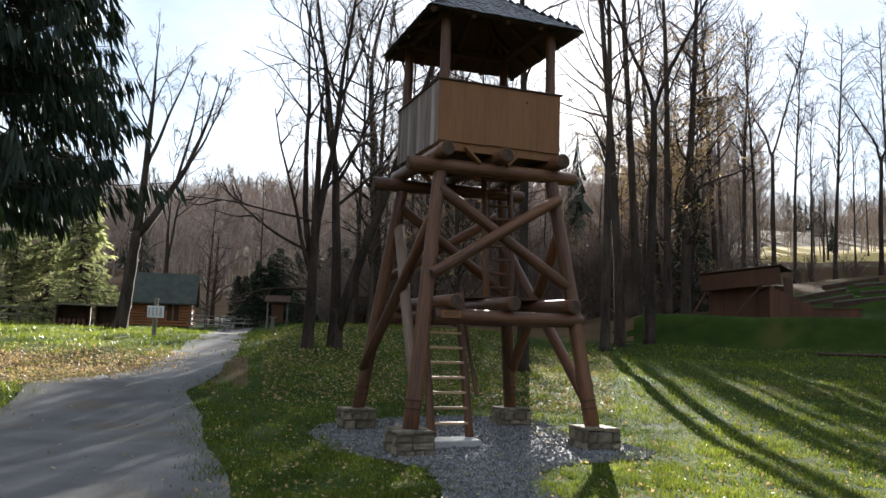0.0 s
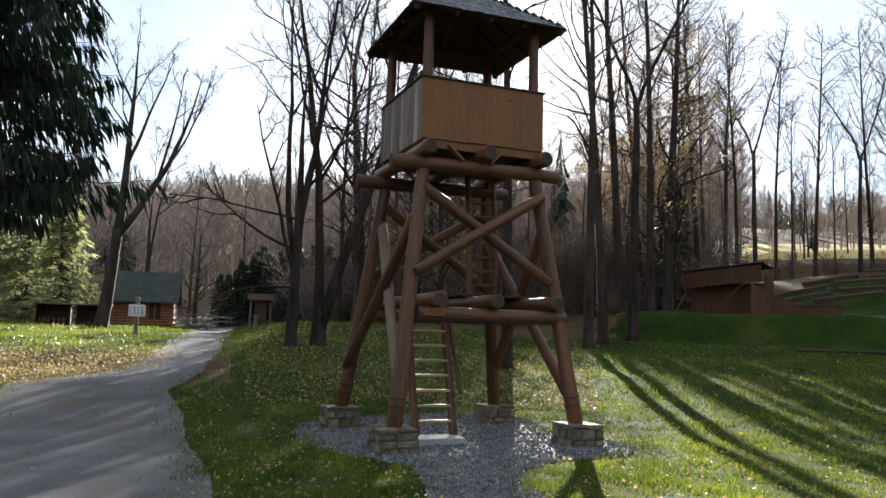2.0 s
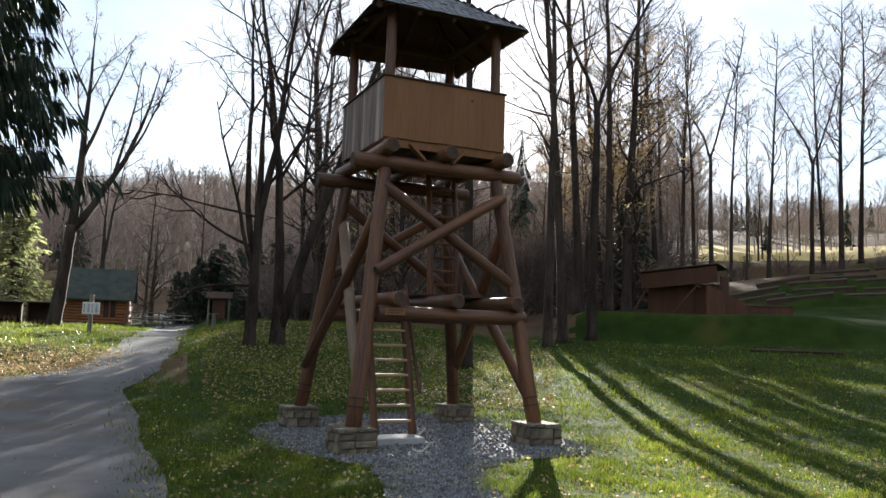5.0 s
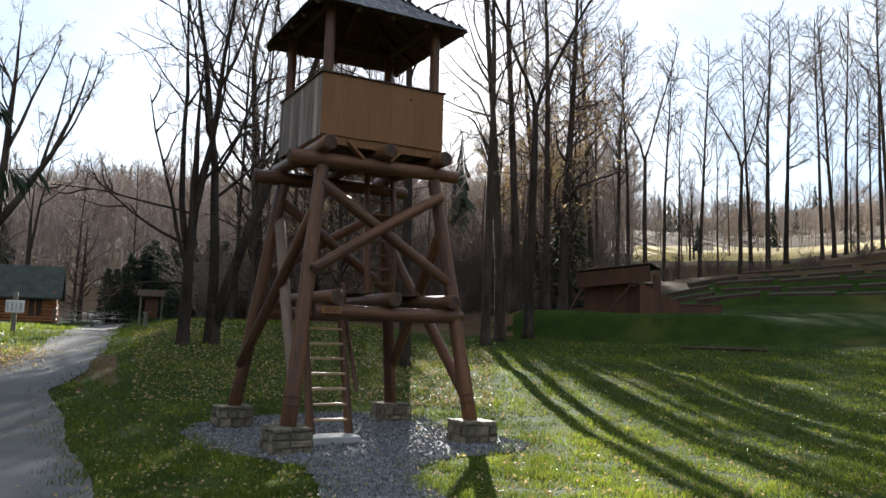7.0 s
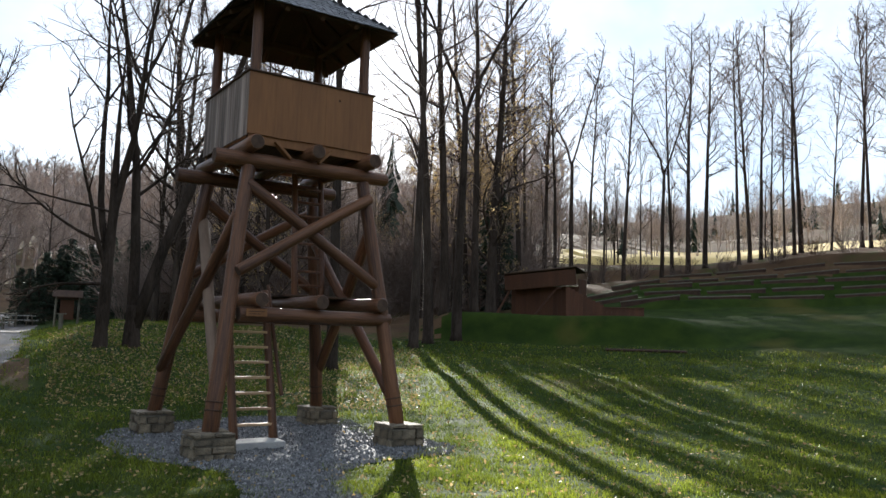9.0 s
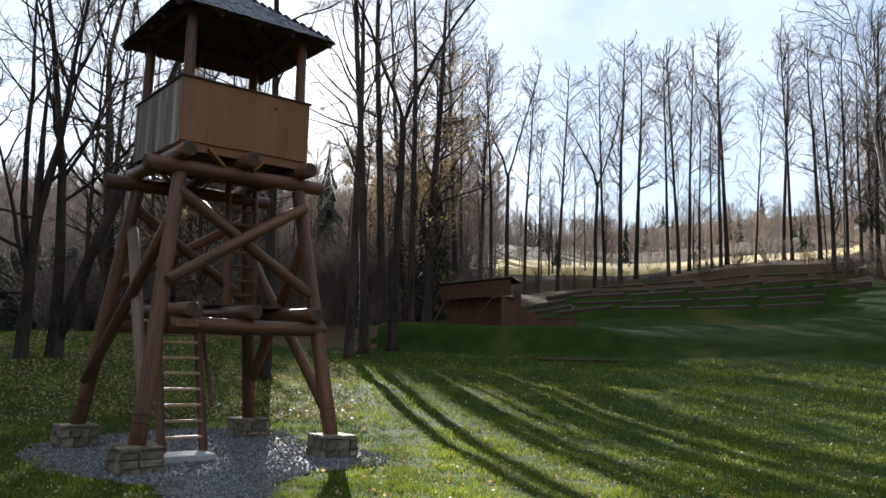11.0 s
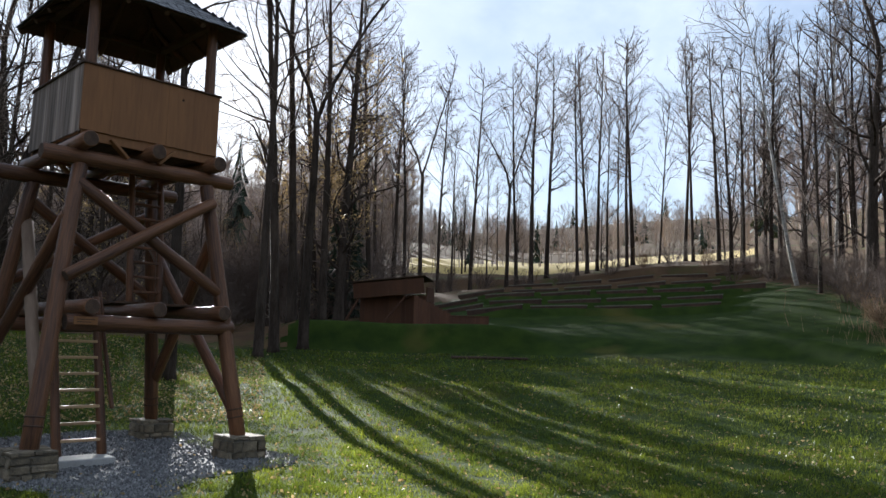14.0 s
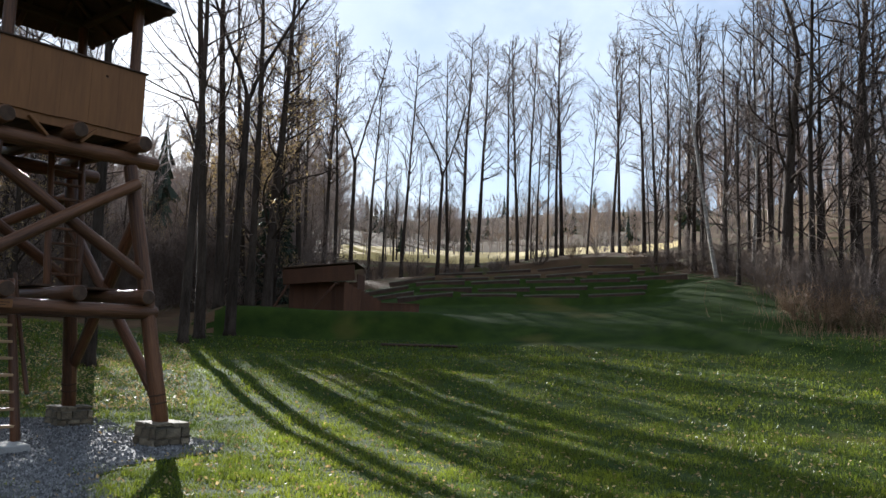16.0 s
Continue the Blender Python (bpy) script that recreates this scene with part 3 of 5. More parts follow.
# two many-stemmed trees behind the turf, and the forked one by the cabin
plant("spread_a", -9.5, 24.8, 1.0, 9, "many-stemmed leafless tree with dark bark standing in grass")
plant("spread_b", -7.6, 25.0, 1.0, 7, "leafless tree with two ascending dark trunks standing in grass")
plant("fork_a", -22.1, 40, 1.0, 21, "forked leafless tree with a leaning trunk beside the path")
plant("fork_b", -19.4, 63, 1.0, 19, "forked leafless tree behind the cabin")
plant("low_oak", -16.1, 66, 1.0, 0, "small leafless tree with level branches at the wood's edge")
plant("tall_f", 5.95, 22, 0.95, 30, "leafless tree with a dark trunk behind the watchtower")
# the cluster by the meadow's edge
for key, az, r, s, turn in (("tall_f", 11.72, 27.0, 0.95, 0), ("tall_f", 12.77, 28.0, 1.05, 70), ("tall_f", 13.9, 31, 1.05, 140), ("tall_g", 14.8, 29, 1.0, 200), ("tall_f", 16.0, 32, 1.0, 10), ("thicket_a", 17.2, 33, 1.05, 250), ("thicket_b", 17.6, 36, 0.62, 310), ("thicket_b", 16.6, 40, 0.6, 20), ("thicket_a", 13.4, 42, 0.55, 130), ("tall_f", 15.4, 38, 1.0, 80)):
    plant(key, az, r, s, turn, "tall leafless tree with some brown leaves at the meadow's edge" if "thicket" in key else "tall leafless tree at the meadow's edge", group="trees at the meadow's edge")
for i, (az, r) in enumerate(((12.2, 36), (14.3, 34), (15.8, 37), (17.4, 35))):
    plant("thicket_c", az, r, 0.82 + 0.05 * (i % 4), i * 41, "slim hornbeam with brown leaves in its upper half", group="hornbeams at the meadow's edge")
# the row along the top of the bank
ROW = (("tall_e", 18.4, 46, 0.9), ("tall_b", 19.6, 50, 1.0), ("tall_a", 21.0, 51, 0.95), ("tall_d", 21.8, 49, 0.95), ("tall_c", 22.9, 53, 0.95), ("tall_d", 24.2, 52, 0.95), ("tall_e", 25.2, 54, 0.7), ("tall_b", 26.6, 54, 0.95), ("tall_e", 27.8, 54, 0.8), ("tall_c", 29.2, 53, 1.05), ("tall_b", 29.9, 55, 0.9), ("tall_a", 31.0, 54, 1.08), ("tall_a", 32.1, 57, 1.05), ("tall_d", 34.3, 58, 0.95), ("tall_b", 35.0, 59, 1.05), ("tall_d", 35.7, 60, 0.95), ("tall_e", 36.4, 59, 0.8), ("tall_e", 37.2, 60, 0.7), ("tall_d", 37.8, 60, 1.05), ("tall_a", 38.2, 61, 1.08), ("tall_e", 40.0, 61, 0.75), ("tall_b", 41.8, 62, 1.1), ("tall_d", 42.3, 61, 0.95), ("tall_a", 44.0, 60, 1.0))
TALL = {"tall_a": 19, "tall_b": 18, "tall_c": 20, "tall_d": 17, "tall_e": 16}
for i, (key, az, r, s) in enumerate(ROW):
    rise = np.interp(az, (18, 22, 24, 26.3, 28, 31.4, 33, 35, 38, 41, 46), (20.5, 21, 19.3, 20.4, 17, 21.8, 19.5, 20.8, 21.4, 21.2, 20.6))
    grown = (1.75 - at(az, r)[2]) / float(reach(az, r)) + r * math.tan(radians(rise))
    s = 1.04 * grown / TALL[key] * (0.72 if s < 0.85 else 1)
    plant(key, az, r, s, i * 77, "slender leafless tree in a row on the bank", group="row of trees on the bank", lean=((-4, 0) if i == 20 else (0, 0)))
# the wood on the right
WOOD = (("wood_a", 44.8, 52, 1.1), ("tall_e", 45.6, 48, 1.1), ("wood_b", 46.4, 55, 1.2), ("wood_a", 47.4, 46, 1.1), ("tall_d", 48.0, 50, 1.1), ("wood_b", 49.5, 44, 1.2), ("crooked_a", 53.2, 38, 1.0), ("wood_a", 51.6, 47, 1.2), ("tall_e", 52.4, 42, 1.2), ("wood_b", 54.2, 45, 1.2), ("wood_a", 55.4, 40, 1.15), ("crooked_a", 57.5, 42, 1.1), ("wood_a", 58.5, 36, 1.1), ("wood_b", 56.6, 36, 1.0), ("wood_b", 50.3, 40, 0.9), ("wood_a", 60.5, 40, 1.2), ("wood_a", 59.5, 46, 1.2))
for i, (key, az, r, s) in enumerate(WOOD):
    plant(key, az, r, s * (0.82 if key != "crooked_a" else 0.95), i * 61, "leafless tree with tangled branches in a dense wood", group="trees of the wood")
rng_r = np.random.default_rng(27)
for i in range(22):
    az = 43.8 + 18 * (i + rng_r.uniform()) / 22
    r = rng_r.uniform(max(36, 62 - (az - 43) * 2.6), 62)
    plant(("slim_a", "slim_b", "slim_a", "tall_e", "slim_b")[i % 5], az, r, rng_r.uniform(0.85, 1.15) * (0.86 if az < 47 else 1.05), i * 67, "slender leafless tree with fine reddish twigs in a dense wood", group="slender trees of the wood")
plant("birch_a", 48.9, 42.5, 1.1, 0, "white-barked birch leaning over the bank", "birch", lean=(-6, -7))
plant("birch_a", 51.2, 41, 0.9, 120, "white-barked birch on the bank", "birch", lean=(-2, -2))


# ---- conifers ----
def conifer(seed, height, reach, low, whorls, arms, sprays, droop, spray_len, mat, hang):
    """Trunk and needle-clad branches of a spruce; hang: how far its twigs droop."""
    rng = np.random.default_rng(seed)
    lines, rows = [], []
    for k in range(whorls):
        f = k / whorls
        z = low + (height - low) * f
        rad = reach * (1 - f) ** 0.75 * rng.uniform(0.75, 1.1) + 0.15
        for j in range(arms):
            a = rng.uniform(0, 6.28)
            out = np.array((math.cos(a), math.sin(a), 0))
            l = rad * rng.uniform(0.6, 1.15)
            z_arm = z + rng.uniform(-0.35, 0.35)
            pts = [np.array((0, 0, z_arm)) + out * l * g + np.array((0, 0, droop * l * (-1.1 * g + 0.75 * g * g))) for g in (0, 0.25, 0.5, 0.75, 1)]
            lines.append((pts, [0.035 * (1 - f) + 0.012, 0.03, 0.02, 0.014, 0.006]))
            side = np.array((-out[1], out[0], 0))
            for i in range(sprays):
                g = 0.15 + 0.85 * math.sqrt(rng.uniform(0, 1))
                p, d, r = point_on((pts, [0.01] * 5), g)
                sgn = rng.choice((-1, 1))
                w = unit(out * rng.uniform(0.2, 0.8) + side * sgn * rng.uniform(0.1, 1.0) * (1 - hang * 0.6) + np.array((0, 0, -hang * rng.uniform(0.4, 1.3))))
                ln = spray_len * rng.uniform(0.5, 1.3)
                u = unit(np.cross(w, rng.normal(0, 1, 3))) * ln * rng.uniform(0.05, 0.10)
                q = p + w * ln * 0.55 + np.array((0, 0, -0.1 * ln * hang))
                rows += [p, q + u, p + w * ln + np.array((0, 0, -0.25 * ln * hang)), q - u]
    trunk = bend_line(rng, (0, 0, -0.2), (0, 0, 1), height, height * 0.016, 0.02, 8, 0.008, 0)
    v, f = tubes([trunk], 8)
    v2, f2 = tubes(lines, 3)
    f += [tuple(i + len(v) for i in q) for q in f2]
    return mesh_of("trunk", v + v2, f, M_BARK), tri_mesh("needles", rows, mat, 4)


def plant_conifer(meshes, az, r, scale, turn, label):
    x, y, z = at(az, r)
    scale = scale * float(reach(az, r))
    ob = thing("spruce", label, "tree", "", Matrix.Translation((x, y, z)) @ Euler((0, 0, radians(turn))).to_matrix().to_4x4() @ Matrix.Scale(scale, 4))
    part("trunk", meshes[0], None, ob)
    part("crown", meshes[1], None, ob)


DARK_SPRUCE = conifer(61, 19, 3.5, 4.2, 46, 14, 95, 0.5, 0.42, M_NEEDLE, 1.15)
SUNLIT_SPRUCE = conifer(62, 8.2, 2.3, 0.5, 34, 9, 26, 0.25, 0.42, M_NEEDLE_SUNLIT, 0.4)
SMALL_SPRUCE = conifer(63, 9, 1.9, 0.6, 34, 8, 22, 0.35, 0.45, M_NEEDLE, 0.5)
plant_conifer(DARK_SPRUCE, -32.2, 18.0, 1.0, 0, "dark drooping spruce with hanging twigs beside the path")
plant_conifer(SUNLIT_SPRUCE, -24.6, 50, 1.0, 0, "sunlit yellow-green spruce beside the wood store")
plant_conifer(SUNLIT_SPRUCE, -26.6, 53, 0.95, 90, "sunlit pale green spruce behind the wood store")
plant_conifer(SUNLIT_SPRUCE, -28.6, 53, 0.8, 200, "sunlit pale green spruce at the wood's edge")
plant_conifer(SMALL_SPRUCE, 17.5, 38, 0.7, 0, "dark narrow spruce among leafless trees")
rng_c = np.random.default_rng(29)
for i in range(26):
    az = -14.6 + 12.5 * (i + rng_c.uniform()) / 26
    r, s = rng_c.uniform(60, 70), rng_c.uniform(0.55, 0.72) * min(1.0, 0.72 + 0.12 * (az + 14.6))
    plant_conifer(SMALL_SPRUCE, az, r, s, i * 70, "dark green conifer in a dense clump")
for i, (key, az, r, s) in enumerate((("wood_a", -13.0, 78, 0.9), ("wood_b", -24, 70, 0.9), ("wood_a", -27, 68, 0.9), ("wood_b", -21, 78, 1.0), ("wood_a", -16.5, 80, 0.9), ("wood_b", -9.5, 55, 0.9), ("wood_a", -5.0, 62, 0.9), ("wood_b", -2.5, 56, 0.9), ("wood_b", 2.0, 60, 0.8), ("wood_b", 5.2, 66, 0.7), ("wood_b", 9.0, 64, 0.75), ("tall_d", 12.2, 56, 0.9), ("wood_b", 14.2, 60, 0.85), ("wood_a", 16.3, 58, 0.85), ("tall_b", 19.2, 42, 1.0))):
    plant(key, az, r, s, i * 53, "leafless tree with grey-brown twigs at the wood's edge", group="trees of the far wood")


# the dense wood that shades the watchtower
rng_w = np.random.default_rng(17)
for i in range(32):
    r = 37 + 30 * rng_w.uniform()
    side = -8.8 + 9.0 * (i + rng_w.uniform()) / 32
    az = SUN_AZ + math.degrees(math.asin(side / r))
    plant(("wood_a", "wood_b", "thicket_b", "tall_e", "crooked_a", "wood_a")[i % 6], az, r, rng_w.uniform(0.85, 1.15), i * 47, "leafless tree with tangled grey-brown twigs in the dense wood", group="trees of the dense wood")


# low leafy hornbeams that close the view behind the cluster
for i in range(18):
    r = 52 + 12 * rng_w.uniform()
    plant(("thicket_b", "thicket_a")[i % 2], 4.5 + 14.5 * (i + rng_w.uniform()) / 18, r, rng_w.uniform(0.38, 0.5), i * 83, "small hornbeam with dry brown leaves in the dense wood", group="hornbeams of the dense wood")
for i in range(14):
    plant(("thicket_b", "wood_b")[i % 2], 3.5 + 16 * (i + rng_w.uniform()) / 14, 60 + 16 * rng_w.uniform(), rng_w.uniform(0.65, 0.8), i * 59, "leafless tree with brown leaves at the back of the wood", group="trees at the back of the wood")
# tall trunks behind the bank
for i in range(18):
    r = 58 + 36 * rng_w.uniform()
    side = 13.5 + 20 * (i + rng_w.uniform()) / 18
    az = SUN_AZ + math.degrees(math.asin(side / r))
    plant(("tall_b", "wood_b", "tall_e", "wood_a", "tall_d")[i % 5], az, r, rng_w.uniform(0.45, 0.62), i * 71, "slender leafless tree behind the bank", group="trees behind the bank")


# ---- distant woods ----
def low_tree(seed, conif):
    rng = np.random.default_rng(seed)
    if conif:
        rows = []
        for k in range(11):
            z = 2 + 12 * k / 11
            r = 2.4 * (1 - k / 11.5)
            for j in range(9):
                a = rng.uniform(0, 6.28)
                b = a + 0.5
                rr = r * rng.uniform(0.7, 1.2)
                rows += [(0, 0, z + 1.5), (rr * math.cos(a), rr * math.sin(a), z - rng.uniform(0.2, 0.8)), (rr * math.cos(b), rr * math.sin(b), z - rng.uniform(0.2, 0.8))]
        return np.array(rows)
    lines = [bend_line(rng, (0, 0, -0.5), (0, 0, 1), 14, 0.17, 0.04, 4, 0.04, 0)]
    first = branch_out(rng, lines, 16, 0.25, 0.30, 45, 2, 0.1, 0.06, 0.5, 0.97, 0.05, 0.03, True)
    v, f = tubes(lines + first, 3)
    v = np.array(v)
    rows = []
    for q in f:
        rows += [v[q[0]], v[q[1]], v[q[2]], v[q[0]], v[q[2]], v[q[3]]]
    for line in first + lines:
        for k in range(26):
            p, d, r = point_on(line, rng.uniform(0.15, 1.0) if line is not lines[0] else rng.uniform(0.3, 1.0))
            w = side_way(rng, d, radians(rng.uniform(20, 65))) + np.array((0, 0, 0.25))
            u = unit(np.cross(w, rng.normal(0, 1, 3))) * 0.03
            rows += [p - u, p + u, p + unit(w) * rng.uniform(0.6, 1.7)]
    return np.array(rows)


def far_wood(name, label, count, az0, az1, r0, r1, seed, conif_share, keep=None, size=1.0, mats=None):
    rng = np.random.default_rng(seed)
    bare = [low_tree(100 + i, False) for i in range(4)]
    con = [low_tree(200 + i, True) for i in range(3)]
    got = [[], []]
    for k in range(count):
        az, r = rng.uniform(az0, az1), r0 + (r1 - r0) * rng.uniform(0, 1) ** 0.8
        if keep and not keep(az, r):
            continue
        x, y, z = at(az, r)
        kind = 1 if rng.uniform() < conif_share else 0
        src = (con if kind else bare)[k % (3 if kind else 4)]
        a, s = rng.uniform(0, 6.28), size * rng.uniform(0.75, 1.25) * float(reach(az, r))
        c, sn = math.cos(a) * s, math.sin(a) * s
        got[kind].append(np.column_stack((src[:, 0] * c - src[:, 1] * sn + x, src[:, 0] * sn + src[:, 1] * c + y, src[:, 2] * s + z - 0.2)))
    for kind, rows in enumerate(got):
        if rows:
            ob = new(("bare_" if kind == 0 else "conifer_") + name, tri_mesh(name, np.concatenate(rows), (M_HAZY_TWIG, M_NEEDLE)[kind]))
            tagged(ob, ("leafless " if kind == 0 else "dark green conifer ") + label, "woods", kind="stuff")


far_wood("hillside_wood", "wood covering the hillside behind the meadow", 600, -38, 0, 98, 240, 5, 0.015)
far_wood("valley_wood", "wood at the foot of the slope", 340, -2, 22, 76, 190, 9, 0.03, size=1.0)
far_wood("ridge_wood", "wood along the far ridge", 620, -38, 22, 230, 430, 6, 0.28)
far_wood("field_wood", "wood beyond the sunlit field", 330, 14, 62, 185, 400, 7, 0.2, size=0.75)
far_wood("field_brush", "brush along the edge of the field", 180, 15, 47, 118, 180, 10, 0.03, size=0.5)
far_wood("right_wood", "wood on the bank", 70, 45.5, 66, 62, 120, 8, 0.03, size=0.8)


# ---- watchtower ----
TOWER = Matrix.Translation((0.339, 13.324, 0)) @ Matrix.Rotation(radians(20.35), 4, "Z")


def stone_mesh(rng, w, d, h):
    """A rough block: a bevelled box with shifted corners."""
    bm = box(-w / 2, -d / 2, -h / 2, w / 2, d / 2, h / 2, 0.012)
    for v in bm.verts:
        v.co += Vector((rng.uniform(-1, 1), rng.uniform(-1, 1), rng.uniform(-1, 1))) * 0.013
    me = bpy.data.meshes.new("stone")
    bm.to_mesh(me)
    bm.free()
    me.materials.append(M_STONE)
    return me


def footing(t, cx, cy, rng):
    f = part("footing", box(-0.30, -0.30, -0.3, 0.30, 0.30, 0.30, 0.01), M_MORTAR, t, "footing of rough sandstone blocks in mortar")
    f.location, f.scale = (cx, cy, 0), (0.88, 0.88, 1.0)
    for side in range(4):
        z = -0.08
        cuts = [rng.uniform(0.08, 0.17) for k in range(3)]
        cuts = [0.37 * c / sum(cuts) for c in cuts]
        for h in cuts:
            x = -0.32
            while x < 0.25:
                w = min(rng.uniform(0.11, 0.33), 0.32 - x)
                if 0.32 - x - w < 0.1:
                    w = 0.32 - x
                ob = part("stone", stone_mesh(rng, w - 0.016, 0.09, h - rng.uniform(0.008, 0.022)), None, f)
                ob.matrix_local = Matrix.Rotation(math.pi / 2 * side, 4, "Z") @ Matrix.Translation((x + w / 2, -0.295 + rng.uniform(-0.018, 0.016), z + h / 2)) @ Matrix.Rotation(rng.uniform(-0.06, 0.06), 4, "Y")
                x += w
            z += h
    for i in (-1, 1):
        for j in (-1, 1):
            ob = part("stone", stone_mesh(rng, 0.325, 0.325, 0.05), None, f)
            ob.matrix_local = Matrix.Translation((i * 0.166, j * 0.166, 0.322 + rng.uniform(-0.006, 0.008))) @ Matrix.Rotation(rng.uniform(-0.05, 0.05), 4, "Z")


def board_row(name, t, length, z0, z1, thick, width, mat, place, rng, skip_hole=None, label=""):
    """Upright boards side by side along x, placed by a matrix; one of them may have a round knot hole."""
    n = round(length / width)
    w = length / n
    for i in range(n):
        x = -length / 2 + i * w
        dz, dy = rng.uniform(-0.008, 0.004), rng.uniform(-0.002, 0.002)
        if skip_hole and x + 0.004 < skip_hole[0] < x + w - 0.004:
            hx, hz, r = skip_hole
            outer = [(x + 0.0005, z0), (x + w - 0.0005, z0), (x + w - 0.0005, z1), (x + 0.0005, z1)]
            hole = [(hx + r * math.cos(a), hz + r * math.sin(a)) for a in (math.radians(225 + 45 * k) for k in range(8))]
            verts = [(px, -thick / 2, pz) for px, pz in outer + hole] + [(px, thick / 2, pz) for px, pz in outer + hole]
            ring = [(0, 1, 4 + 2, 4 + 1, 4 + 0), (1, 2, 4 + 4, 4 + 3, 4 + 2), (2, 3, 4 + 6, 4 + 5, 4 + 4), (3, 0, 4 + 0, 4 + 7, 4 + 6)]
            faces = ring + [tuple(12 + v for v in reversed(q)) for q in ring]
            faces += [(k, 12 + k, 12 + (k + 1) % 4, (k + 1) % 4) for k in range(4)]
            faces += [(4 + k, 4 + (k + 1) % 8, 16 + (k + 1) % 8, 16 + k) for k in range(8)]
            ob = part("board", mesh_of("board", verts, faces, mat, False), None, t, label)
        else:
            ob = part("board", box(x + 0.0005, -thick / 2, z0 + dz, x + w - 0.0005, thick / 2, z1, 0.002), mat, t, label)
        ob.matrix_local = place @ Matrix.Translation((0, dy, 0))


def roof_shingles(t, e, ze, za, rng):
    """Courses of split shingles on the four slopes of a hipped roof."""
    run = math.hypot(e, za - ze)
    tilt = math.atan2(za - ze, e)
    w, rows = 0.125, 13
    shapes = []
    for k in range(5):
        bm = box(-w / 2 + 0.003, -0.01, -0.007, w / 2 - 0.003, 0.21, 0.007, 0.003)
        for v in bm.verts:
            v.co.y += rng.uniform(-0.008, 0.008) if v.co.y < 0.1 else 0
            v.co.z += rng.uniform(-0.003, 0.003)
        me = bpy.data.meshes.new("shingle")
        bm.to_mesh(me)
        bm.free()
        me.materials.append(M_SHINGLE)
        shapes.append(me)
    rest_v, rest_f = [], []
    for side in range(4):
        base = Matrix.Rotation(math.pi / 2 * side, 4, "Z") @ Matrix.Translation((0, -e, ze)) @ Matrix.Rotation(tilt, 4, "X")
        for r in range(rows):
            y = run * r / rows
            half = e * (1 - (y + 0.04) / run) + 0.03
            n = max(1, int(2 * half / w))
            for i in range(n):
                x = -half + (i + 0.5) * (2 * half / n)
                m = base @ Matrix.Translation((x, y - 0.02, 0.045 + rng.uniform(-0.003, 0.006))) @ Matrix.Rotation(radians(-4.5), 4, "X") @ Matrix.Rotation(rng.uniform(-0.03, 0.03), 4, "Z")
                me = shapes[rng.randrange(5)]
                if side in (0, 3):
                    part("shingle", me, None, t).matrix_local = m
                else:
                    o = len(rest_v)
                    rest_v += [m @ v.co for v in me.vertices]
                    rest_f += [tuple(o + k for k in p.vertices) for p in me.polygons]
    tagged(part("shingles", mesh_of("shingles", rest_v, rest_f, M_SHINGLE, False), None, t), kind="stuff")


